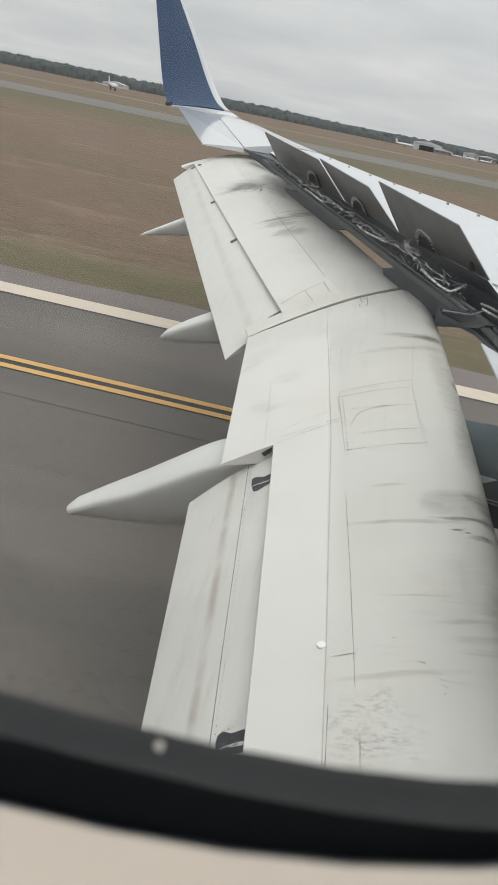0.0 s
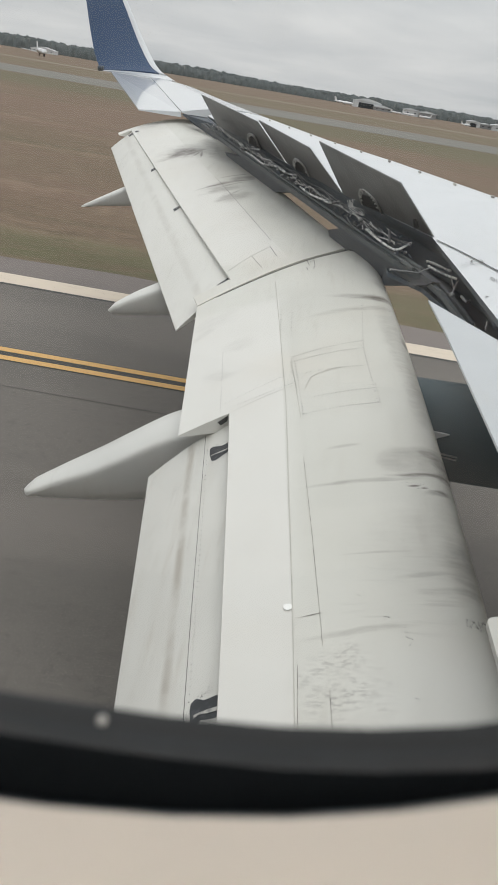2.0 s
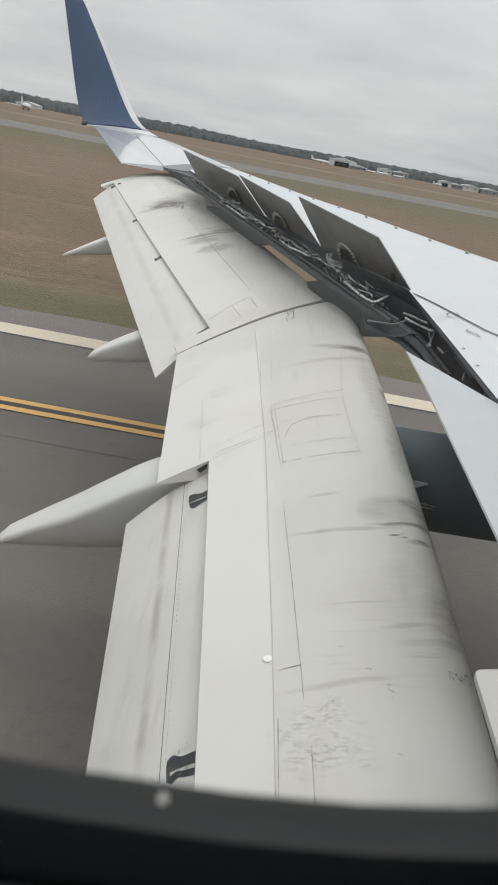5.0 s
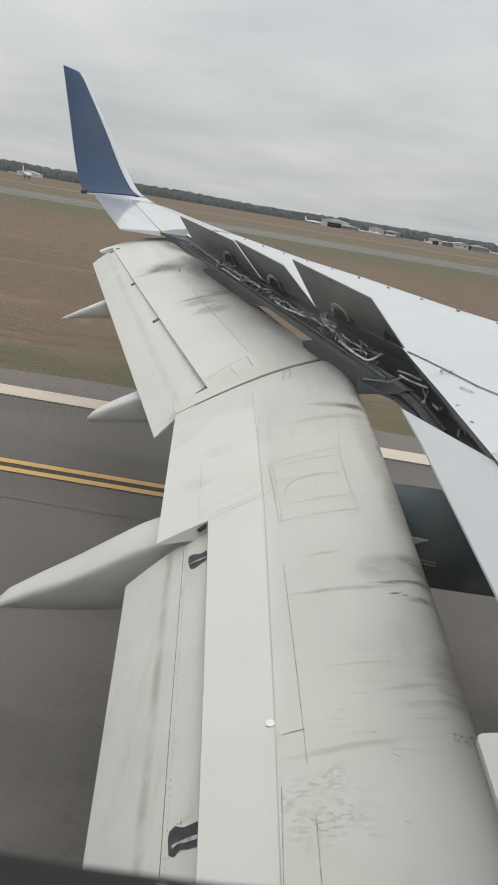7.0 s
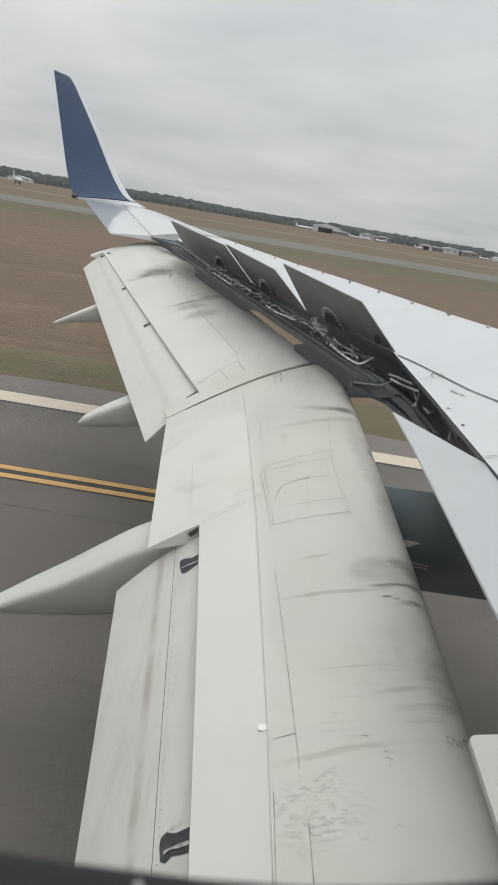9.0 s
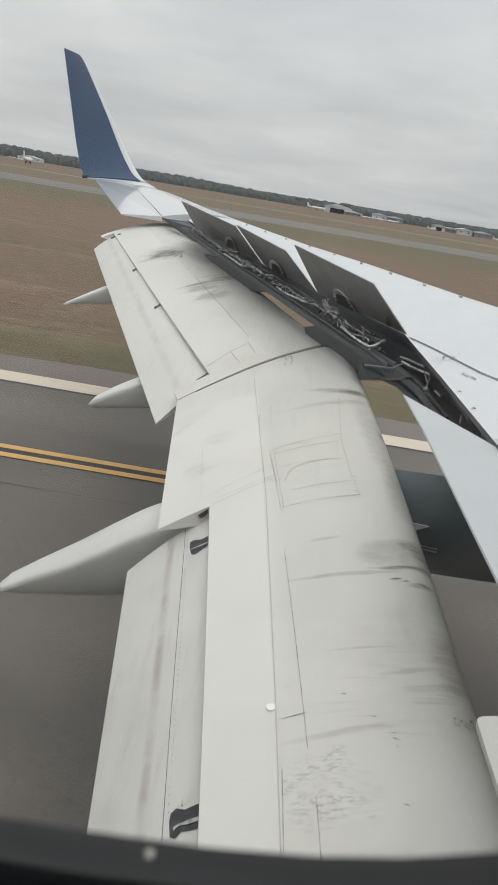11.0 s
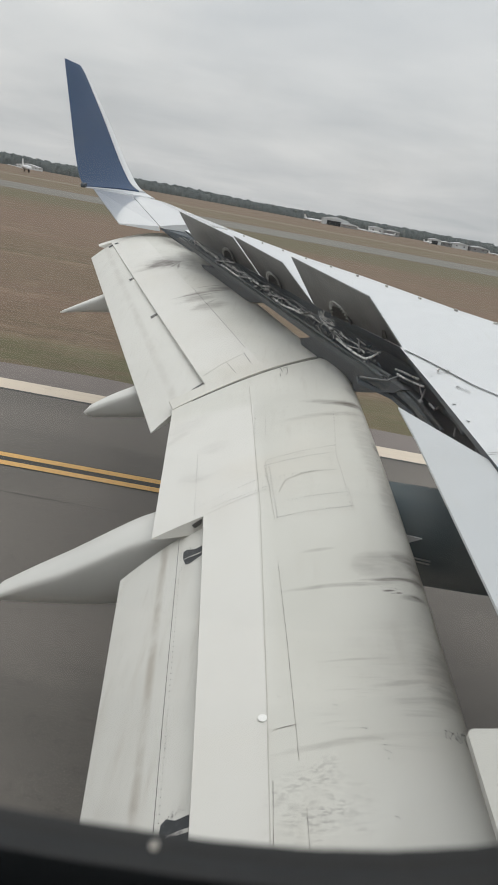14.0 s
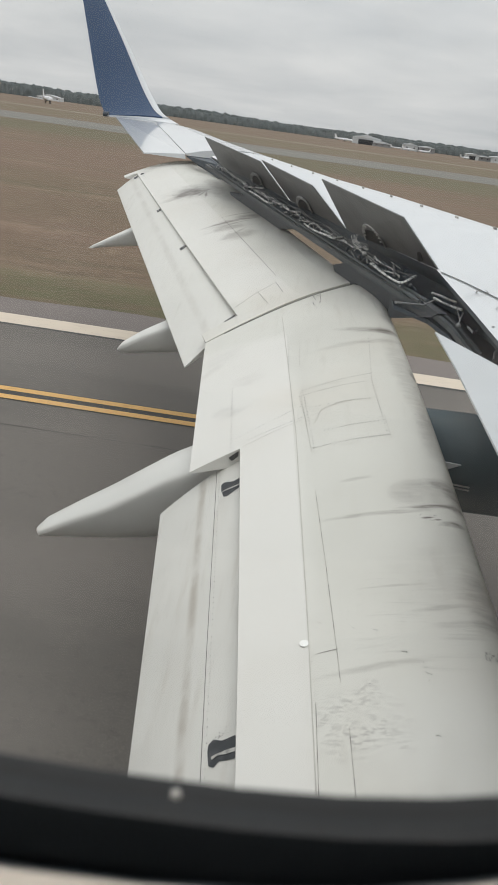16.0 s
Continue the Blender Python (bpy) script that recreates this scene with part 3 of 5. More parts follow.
def canoe(name, y, deck, wide, bottom, mat, label, n=34):
    """A pod along x at y: a nearly flat deck, soft shoulders, undercut sides and a keel, blunt at its tail. Deck and keel are (x, z) points, wide is (x, half width)."""
    def line(pts, x):
        return float(np.interp(x, [p[0] for p in pts], [p[1] for p in pts]))
    x0, x1, rings = deck[0][0], deck[-1][0], []
    for k in range(n + 1):
        x = x0 + (x1 - x0) * (k / n) ** 2
        z, w, zb = line(deck, x) + 0.008, line(wide, x), line(bottom, x)
        blunt = min(1.0, math.sqrt(max(0.01, (x - x0) / 0.05)))
        mid = (z + zb) / 2
        z, zb, w = mid + (z - mid) * blunt, mid + (zb - mid) * blunt, w * blunt
        side = [(p, z + q * blunt * min(1.0, w / 0.19)) for p, q in ((0.0, 0.058), (0.3, 0.053), (0.6, 0.036), (0.82, 0.016), (0.94, 0.0), (0.985, -0.012))]
        side += [(p, z - 0.03 * blunt + (zb - z + 0.03 * blunt) * q) for p, q in ((1.0, 0.0), (0.985, 0.07), (0.92, 0.24), (0.80, 0.46), (0.66, 0.68), (0.46, 0.87), (0.24, 0.97), (0.0, 1.0))]
        rings.append([(x, y + w * a, c) for a, c in side] + [(x, y - w * a, c) for a, c in side[-2:0:-1]])
    return part(name, loft(rings), mat, plane, label, 40)


canoe("flap_track_fairing", 4.0, [(-1.372, 1.385), (-1.336, 1.391), (-1.136, 1.529), (-0.92, 1.667), (-0.707, 1.824), (-0.561, 1.935), (-0.466, 1.99), (-0.3, 2.06), (0.3, 2.12)],
      [(-1.372, 0.085), (-1.336, 0.093), (-1.136, 0.128), (-0.92, 0.172), (-0.707, 0.196), (-0.466, 0.21), (0.3, 0.21)],
      [(-1.372, 1.345), (-1.285, 1.345), (-1.179, 1.355), (-1.004, 1.380), (-0.83, 1.410), (-0.612, 1.456), (0.3, 1.75)], CANOE, "long white flap track fairing with blunt tail")
canoe("flap_track_fairing", 6.4, [(-1.50, 1.875), (-1.4, 1.94), (-1.28, 2.02), (-1.06, 2.145), (-0.85, 2.22), (-0.2, 2.34)],
      [(-1.50, 0.04), (-1.38, 0.085), (-1.2, 0.12), (-0.9, 0.145), (-0.2, 0.15)],
      [(-1.50, 1.835), (-1.41, 1.835), (-1.156, 1.88), (-0.96, 1.915), (-0.2, 2.1)], CANOE, "white flap track fairing with a dirty keel")
canoe("flap_track_fairing", 9.3, [(-2.63, 2.198), (-2.55, 2.235), (-2.35, 2.345), (-2.076, 2.495), (-1.9, 2.57), (-1.3, 2.69)],
      [(-2.63, 0.012), (-2.45, 0.05), (-2.2, 0.09), (-1.9, 0.12), (-1.3, 0.13)],
      [(-2.63, 2.188), (-2.5, 2.215), (-2.338, 2.25), (-2.0, 2.305), (-1.3, 2.5)], CANOE, "slim white flap track fairing")

# fixed panels aft of the inboard wing
bm = bmesh.new()
slab(bm, [(0.841, 4.216, 2.93), (0.8205, 3.498, 2.95), (1.046, 3.062, 3.035)], 0.010, (0, 0, 1))
part("trailing_edge_panel", bm, PANEL, plane, "pale fixed panel tip behind the wing")
bm = bmesh.new()
slab(bm, [(0.8205, 3.495, 2.951), (0.779, 1.938, 2.951), (0.767, 1.45, 2.951), (1.034, 1.45, 3.022), (1.034, 2.5, 3.03), (1.044, 3.059, 3.036)], 0.010, (0, 0, 1))
part("trailing_edge_panel", bm, PANEL, plane, "white fixed panel behind the inboard wing")
# dark sheet added beneath the spoiler bay in place of its shade
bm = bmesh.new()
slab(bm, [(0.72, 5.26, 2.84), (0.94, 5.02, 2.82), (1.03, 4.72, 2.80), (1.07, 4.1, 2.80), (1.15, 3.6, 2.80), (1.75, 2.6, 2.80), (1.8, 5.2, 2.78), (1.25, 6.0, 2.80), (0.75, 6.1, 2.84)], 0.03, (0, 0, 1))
part("bay_shade_sheet", bm, DARK, plane, "dark sheet standing in for shade in the spoiler bay")
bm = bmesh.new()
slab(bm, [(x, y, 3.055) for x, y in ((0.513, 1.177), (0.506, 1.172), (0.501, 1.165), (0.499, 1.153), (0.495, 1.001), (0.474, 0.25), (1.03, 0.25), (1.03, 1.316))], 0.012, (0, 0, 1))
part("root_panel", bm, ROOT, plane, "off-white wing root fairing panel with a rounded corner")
# dark sheet added below the wing's outer part, as shade in the flap well
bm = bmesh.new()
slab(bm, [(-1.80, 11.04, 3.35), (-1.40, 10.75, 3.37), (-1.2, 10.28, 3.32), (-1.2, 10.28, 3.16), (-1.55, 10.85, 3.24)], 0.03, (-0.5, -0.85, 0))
part("well_shade_sheet", bm, DARK, plane, "dark sheet standing in for shade at the flap well's end")

# spoiler bay: dark beam, spar web and plumbing
LIP = [(-1.326, 9.77, 3.342), (-0.672, 8.311, 3.205), (-0.135, 7.111, 3.1), (0.387, 5.946, 3.0), (0.734, 5.173, 2.943), (0.93, 5.0, 2.895), (1.015, 4.75, 2.865), (1.05, 4.145, 2.85)]
for dx, dz, w, h, mat in ((0.0, 0.0, 0.022, 0.03, BEAM), (0.045, 0.008, 0.018, 0.022, BEAM), (0.03, -0.035, 0.02, 0.02, DARK)):
    rings = [[(x + dx, y, z + dz), (x + dx + w, y + 0.01, z + dz + 0.005), (x + dx + w, y + 0.01, z + dz - h), (x + dx, y, z + dz - h)] for x, y, z in LIP]
    part("bay_beam", loft(rings), mat, plane, "grey beam along the spoiler bay")
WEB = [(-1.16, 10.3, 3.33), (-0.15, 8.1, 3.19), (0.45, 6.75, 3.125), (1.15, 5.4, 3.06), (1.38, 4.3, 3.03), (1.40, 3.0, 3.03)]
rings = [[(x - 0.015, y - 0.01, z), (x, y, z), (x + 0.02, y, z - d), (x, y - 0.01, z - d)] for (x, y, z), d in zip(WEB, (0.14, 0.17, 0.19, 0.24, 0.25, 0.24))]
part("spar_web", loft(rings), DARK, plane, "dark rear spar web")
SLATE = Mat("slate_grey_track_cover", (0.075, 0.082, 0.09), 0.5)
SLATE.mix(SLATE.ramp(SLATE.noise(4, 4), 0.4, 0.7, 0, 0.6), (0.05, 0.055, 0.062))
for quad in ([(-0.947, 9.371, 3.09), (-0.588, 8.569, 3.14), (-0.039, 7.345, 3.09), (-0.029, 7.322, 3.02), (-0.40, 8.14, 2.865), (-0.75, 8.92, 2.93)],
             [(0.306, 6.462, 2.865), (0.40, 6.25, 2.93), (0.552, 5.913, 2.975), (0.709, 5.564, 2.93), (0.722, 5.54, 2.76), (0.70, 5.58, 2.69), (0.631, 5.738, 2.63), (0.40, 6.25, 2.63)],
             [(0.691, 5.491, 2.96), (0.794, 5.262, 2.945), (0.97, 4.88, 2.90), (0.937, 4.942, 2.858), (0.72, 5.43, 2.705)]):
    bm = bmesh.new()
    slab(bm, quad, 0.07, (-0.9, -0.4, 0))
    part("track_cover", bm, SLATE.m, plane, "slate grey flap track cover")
# front pod of the inner fairing
rings = []
for k in range(13):
    s = k / 12
    x = 0.45 + 2.4 * s
    w = 0.10 + 0.16 * math.sin(math.pi * min(1, 0.35 + s * 0.6))
    zc = 2.24 + 0.03 * s
    hh = 0.20 + 0.09 * math.sin(math.pi * min(1, 0.3 + 0.6 * s))
    rings.append([(x, 4.0 + w * math.cos(2 * math.pi * a / 20), zc + hh * math.sin(2 * math.pi * a / 20)) for a in range(20)])
part("fairing_front", loft(rings), POD, plane, "dark slate front of the flap track fairing", 50)

# spoiler bay plumbing: sleeved hoses, tubes, brackets
rng = random.Random(7)


def bay(s, f, up=0.0):
    """A place in the bay: s along it from the tip end, f from the beam (0) to the spar (1)."""
    def along(pts):
        t = s * (len(pts) - 1)
        k = min(int(t), len(pts) - 2)
        return lerp(pts[k], pts[k + 1], t - k)
    a = along([(-1.18, 9.45, 3.315), (-0.672, 8.311, 3.205), (-0.135, 7.111, 3.1), (0.387, 5.946, 3.0), (0.83, 4.95, 2.91)])
    b = along([(-1.20, 10.26, 3.34), (-0.69, 9.13, 3.27), (-0.17, 7.97, 3.21), (0.385, 6.73, 3.14), (0.985, 5.40, 3.11)])
    return a.lerp(b, f) + Vector((0, 0, up))


def sleeved(pts, r, label=""):
    bm = bmesh.new()
    tube(bm, spline(pts, 8), r, 8)
    hose = part("hydraulic_hose", bm, HOSE, plane, label, 60)
    bm = bmesh.new()
    path = spline(pts, 8)
    for k in range(2, len(path) - 2, 3):
        tube(bm, [path[k], path[k].lerp(path[k + 1], 0.35)], r * 1.15, 8)
        part("hose_clamp", bm, DARK, hose, "", 60)
        bm = bmesh.new()
    bm.free()


HOSES = (
    ((-0.746, 8.617, 3.283), (-0.647, 8.295, 3.256), (-0.554, 8.294, 3.261), (-0.48, 8.281, 3.264)),
    ((-0.60, 8.08, 3.235), (-0.503, 7.858, 3.22), (-0.379, 7.56, 3.196), (-0.263, 7.527, 3.199), (-0.144, 7.257, 3.178), (-0.06, 7.212, 3.179)),
    ((0.012, 6.738, 3.135), (0.102, 6.514, 3.117), (0.203, 6.382, 3.109), (0.267, 6.287, 3.103), (0.348, 6.368, 3.116)),
    ((0.539, 5.603, 3.049), (0.606, 5.395, 3.031), (0.694, 5.188, 3.015), (0.747, 5.185, 3.018), (0.844, 5.367, 3.042)),
    ((0.973, 5.305, 2.95), (1.027, 5.248, 2.95), (1.065, 5.151, 2.95), (1.108, 5.092, 2.95)),
    ((0.962, 5.132, 2.95), (1.003, 5.01, 2.95), (1.053, 4.919, 2.95), (1.105, 4.856, 2.95)))
for pts in HOSES:
    sleeved(pts, 0.0085, "pale sleeved hydraulic hose")
# two long sleeved lines that wander down the whole bay, and short jumpers between them
for f0, lift, seed in ((0.24, 0.045, 1.3), (0.34, 0.030, 7.9)):
    for s0, s1 in ((0.02, 0.24), (0.23, 0.47), (0.48, 0.70), (0.71, 0.93)):
        n = 9
        sleeved([bay(s0 + (s1 - s0) * k / (n - 1), f0 + 0.16 * noise.noise((k * 0.9 + s0 * 40, seed, 0)), lift + 0.035 * noise.noise((k * 0.8, seed, s0 * 30))) for k in range(n)], 0.0044, "thin pale sleeved line along the bay")
for k in range(30):
    s0, f0 = 0.03 + 0.031 * k, rng.uniform(0.12, 0.3)
    bm = bmesh.new()
    tube(bm, spline([bay(s0, f0, 0.02), bay(s0 + 0.01, f0 + 0.05, 0.045), bay(s0 + 0.022, f0 + 0.10, 0.035), bay(s0 + 0.026, f0 + 0.16, 0.0)], 5), rng.uniform(0.0025, 0.0045), 6)
    part("jumper_hose", bm, rng.choice((HOSE, DARK, STEEL, UNDER)), plane, "short curved hose", 60)
for d in range(5):
    bm = bmesh.new()
    e = Vector((0.012 * d, -0.02 * d, 0.006 * d))
    tube(bm, spline([Vector((0.417, 6.451, 3.128)) + e, Vector((0.422, 6.244, 3.107)) + e * 0.6, Vector((0.445, 6.11, 3.095)) + e * 1.5, Vector((0.526, 5.991, 3.087)) + e * 0.3], 5), 0.0032, 5)
    part("wire", bm, HOSE, plane, "thin white wire of a bundle", 60)
for s0, s1 in ((0.02, 0.2), (0.14, 0.36), (0.26, 0.47), (0.4, 0.6), (0.55, 0.78), (0.7, 0.97)):
    f = rng.uniform(0.35, 0.6)
    for d in (0.0, 0.05):
        bm = bmesh.new()
        tube(bm, spline([bay(s0 + (s1 - s0) * k / 4, f + d + rng.uniform(-0.06, 0.06), 0.03 + rng.uniform(-0.03, 0.02)) for k in range(5)], 5), 0.004, 6)
        part("hydraulic_line", bm, UNDER, plane, "thin metal hydraulic line", 60)
# valve blocks, fittings and rods crowd the bay
for x, y, z, w in ((-0.058, 7.167, 3.174, 0.036), (-0.028, 6.90, 3.147, 0.026), (-0.661, 8.225, 3.248, 0.035), (-0.559, 8.353, 3.266, 0.03), (0.481, 6.014, 3.087, 0.03)):
    bm = bmesh.new()
    bmesh.ops.create_cube(bm, size=1, matrix=Matrix.Translation((x, y, z)) @ Euler((0.3, -0.2, 0.5)).to_matrix().to_4x4() @ Matrix.Diagonal((w, w * 1.2, w * 0.8, 1)))
    bmesh.ops.bevel(bm, geom=bm.edges[:], offset=0.004, segments=2, affect="EDGES")
    block = part("valve_block", bm, STEEL, plane, "pale metal valve block")
    for k in range(3):
        bm = bmesh.new()
        tube(bm, [(x + (k - 1) * w * 0.35, y - w * 0.4, z + 0.004), (x + (k - 1) * w * 0.35, y - w * 0.9, z + 0.002)], w * 0.13, 6)
        part("fitting", bm, DARK, block, "", 60)
bm = bmesh.new()
bmesh.ops.create_icosphere(bm, subdivisions=2, radius=0.021, matrix=Matrix.Translation((0.507, 5.873, 3.074)))
part("accumulator", bm, HOSE, plane, "small pale round accumulator", 60)
for k in range(170):
    s, f = rng.uniform(0.01, 0.97), rng.uniform(0.12, 0.8)
    p = bay(s, f * 0.7, rng.uniform(-0.03, 0.035))
    bm = bmesh.new()
    kind = rng.random()
    if kind < 0.5:
        q = bay(min(1, s + rng.uniform(-0.03, 0.03)), min(1, f + rng.uniform(0.02, 0.12)) * 0.7, rng.uniform(-0.04, 0.03))
        tube(bm, [p, q], rng.uniform(0.003, 0.006), 6)
        part("bracket_rod", bm, rng.choice((UNDER, DARK, DARK, DARK, STEEL)), plane)
    elif kind < 0.8:
        m = Matrix.Translation(p) @ Euler((rng.uniform(-0.5, 0.5), rng.uniform(-0.5, 0.5), rng.uniform(0, 3))).to_matrix().to_4x4() @ Matrix.Diagonal((rng.uniform(0.012, 0.035), rng.uniform(0.012, 0.03), rng.uniform(0.015, 0.045), 1))
        bmesh.ops.create_cube(bm, size=1, matrix=m)
        bmesh.ops.bevel(bm, geom=bm.edges[:], offset=0.004, segments=1, affect="EDGES")
        part("actuator_block", bm, rng.choice((DARK, DARK, UNDER)), plane)
    else:
        bmesh.ops.create_cone(bm, cap_ends=True, segments=8, radius1=0.010, radius2=0.007, depth=0.035, matrix=Matrix.Translation(p) @ Euler((1.2, 0.4, rng.uniform(0, 3))).to_matrix().to_4x4())
        part("hydraulic_fitting", bm, rng.choice((UNDER, STEEL, DARK)), plane)
# long torque tubes beside the beam
for off, up, r in ((0.10, 0.010, 0.010), (0.16, -0.02, 0.008)):
    bm = bmesh.new()
    tube(bm, [bay(k / 12, off, up) for k in range(13)], r, 10)
    part("torque_tube", bm, BEAM, plane, "grey torque tube along the bay", 60)
# inboard end of the bay: rods, hook and stub tube
for pts, r, mat, ball in ((((0.789, 5.323, 2.95), (0.895, 4.987, 2.95)), 0.013, BEAM, 0), (((1.019, 5.942, 2.95), (1.112, 5.708, 2.95), (1.136, 5.767, 2.95)), 0.007, STEEL, 0), (((1.03, 5.96, 2.935), (1.11, 5.74, 2.935)), 0.006, UNDER, 0),
                     (((1.095, 4.766, 2.95), (0.994, 4.37, 2.95)), 0.006, UNDER, 0.016), (((1.05, 4.361, 2.95), (1.059, 4.234, 2.95), (1.088, 4.297, 2.95)), 0.008, UNDER, 0), (((1.098, 3.862, 2.95), (1.053, 3.696, 2.95)), 0.005, UNDER, 0),
                     (((0.959, 5.067, 2.95), (0.849, 4.833, 2.95), (0.669, 4.792, 2.95)), 0.006, UNDER, 0.010), (((0.712, 5.622, 3.06), (0.691, 5.33, 3.03)), 0.010, UNDER, 0), (((1.10, 5.0, 2.93), (1.07, 4.70, 2.92)), 0.005, STEEL, 0),
                     (((1.2, 4.5, 2.90), (1.22, 4.1, 2.88)), 0.016, DARK, 0.024), (((1.25, 4.0, 2.93), (1.2, 3.7, 2.86)), 0.010, DARK, 0.015)):
    bm = bmesh.new()
    tube(bm, pts, r, 8)
    if ball:
        bmesh.ops.create_icosphere(bm, subdivisions=2, radius=ball, matrix=Matrix.Translation(pts[-1]))
    part("bracket_rod", bm, mat, plane, "", 60)
bm = bmesh.new()
slab(bm, [Vector(p) + Vector((-0.643, -0.274, -0.715)) * 0.014 for p in ((0.848, 5.497, 3.196), (0.858, 5.422, 3.216), (0.900, 5.50, 3.14), (0.885, 5.60, 3.118))], 0.004, (-0.643, -0.274, -0.715))
part("access_slit", bm, LINE, plane, "dark slit in the spoiler underside")

# actuator openings in the spoilers' undersides, with a ribbed rim
for q, left, peak, right, high in zip(SP, (0.55, 0.20, 0.265), (0.74, 0.50, 0.43), (0.715, 0.47, 0.50), (0.48, 0.43, 0.42)):
    h0, h1, t1, t0 = [Vector(p) for p in q]
    nrm = (h1 - h0).cross(t0 - h0).normalized()
    side = nrm if nrm.x < 0 else -nrm

    def on(i, j, lift):
        return h0.lerp(h1, i).lerp(t0.lerp(t1, i), j) + side * lift

    def arch(shrink):
        """Points of a leaning arch from hinge to hinge."""
        mid, out = (left + right) / 2, []
        for k in range(15):
            a = math.pi * k / 14
            i = mid - (right - left) / 2 * math.cos(a) * shrink + (peak - mid) * math.sin(a)
            out.append((i, high * math.sin(a) ** 0.75 * (0.5 + 0.5 * shrink)))
        return out
    bm = bmesh.new()
    bm.faces.new([bm.verts.new(on(i, j, 0.012)) for i, j in arch(1.0)])
    opening = part("actuator_opening", bm, LINE, plane, "dark arched actuator opening")
    bm = bmesh.new()
    tube(bm, [on(i, j, 0.014) for i, j in arch(1.0)], 0.007, 6)
    part("opening_rim", bm, STEEL, opening, "grey rim of the opening", 60)
    for (i, j), (k, m) in list(zip(arch(1.0), arch(0.74)))[1:-1]:
        bm = bmesh.new()
        tube(bm, [on(i, j, 0.016), on(k, m, 0.018)], 0.006, 5)
        part("rim_rib", bm, HOSE, opening, "pale tooth of the rim", 60)

# ---- skin details ----
bm = bmesh.new()
IB.line(bm, [(0.10 + 0.86 * k / 24, 0.9985) for k in range(25)], 0.009)
IB.line(bm, [(0.84 + 0.14 * k / 8, 0.994) for k in range(9)], 0.03)
part("flap_gap", bm, LINE, inboard_flap, "dark gap between the flaps")
for uv, w in (([(0.49, 0.311), (0.492, 0.30)], 0.0028), ([(0.47, 0.513), (0.481, 0.41), (0.491, 0.311)], 0.0028), ([(0.423, 0.291), (0.417, 0.22)], 0.0028), ([(0.503, 0.267), (0.503, 0.20)], 0.003), ([(0.782, 0.566), (0.779, 0.61)], 0.002)):
    bm = bmesh.new()
    IB.line(bm, uv, w)
    part("panel_seam", bm, GREYLINE, inboard_flap, "thin grey panel seam")
for uv, w, mat in (([(0.412, 0.2), (0.414, 0.355), (0.418, 0.62), (0.409, 0.82), (0.405, 0.96)], 0.0045, FAINT), ([(0.429, 0.329), (0.494, 0.328)], 0.004, GREYLINE), ([(0.452, 0.708), (0.61, 0.705), (0.773, 0.697)], 0.003, FAINT),
                   ([(0.471, 0.578), (0.62, 0.571), (0.782, 0.566)], 0.003, FAINT), ([(0.198, 0.6405), (0.33, 0.645), (0.446, 0.647)], 0.003, GREYLINE), ([(0.452, 0.708), (0.46, 0.64), (0.471, 0.578)], 0.003, FAINT)):
    bm = bmesh.new()
    IB.line(bm, uv, w)
    part("sealant_line", bm, mat, inboard_flap, "faint grey sealant line")


def row(a, b, n, jitter=0.0):
    """Places (u, v) in a row on a skin, a few of them painted over."""
    out = []
    for k in range(n):
        t = k / (n - 1)
        if rng.random() > 0.12:
            out.append((a[0] + (b[0] - a[0]) * t + rng.uniform(-jitter, jitter), a[1] + (b[1] - a[1]) * t))
    return out


bm = bmesh.new()
places = row((0.154, 0.795), (0.16, 0.65), 17) + row((0.179, 0.664), (0.446, 0.676), 18) + row((0.199, 0.65), (0.446, 0.652), 18)
for a, b, n in (((0.421, 0.839), (0.413, 0.794), 7), ((0.472, 0.833), (0.462, 0.782), 8), ((0.809, 0.798), (0.768, 0.698), 12)):
    places += row(a, b, n)
for a, b, n in (((0.462, 0.70), (0.765, 0.689), 26), ((0.462, 0.712), (0.765, 0.706), 22), ((0.48, 0.584), (0.775, 0.572), 24), ((0.464, 0.70), (0.481, 0.585), 18), ((0.764, 0.69), (0.772, 0.573), 18),
                ((0.446, 0.70), (0.462, 0.64), 10), ((0.507, 0.665), (0.736, 0.65), 14), ((0.529, 0.61), (0.747, 0.601), 14)):
    places += row(a, b, n)
for u, v in places:
    patch(bm, IB, u, v, 0.0043)
tagged(part("rivets", bm, SEAM, inboard_flap, "rows of dark rivets"), kind="stuff")
bm = bmesh.new()
for k in range(71):
    if rng.random() > 0.1:
        patch(bm, IBA, 0.605 + 0.025 * k / 70, 0.30 + 0.69 * k / 70, 0.0027)
tagged(part("rivets", bm, SEAM, aft, "row of dark rivets"), kind="stuff")
bm = bmesh.new()
IBA.line(bm, [(0.575, 0.2), (0.58, 0.6), (0.60, 0.998)], 0.0022)
part("panel_seam", bm, SEAM, aft, "dark riveted seam")
bm = bmesh.new()
bmesh.ops.create_cone(bm, cap_ends=True, segments=20, radius1=0.017, radius2=0.016, depth=0.003, matrix=Matrix.Translation(IB.at(0.40, 0.341, 0.004)) @ Euler((0.1, -0.2, 0)).to_matrix().to_4x4())
part("filler_cap", bm, Mat("bright_white_plug", (0.88, 0.88, 0.85), 0.4).m, inboard_flap, "small round white plug")
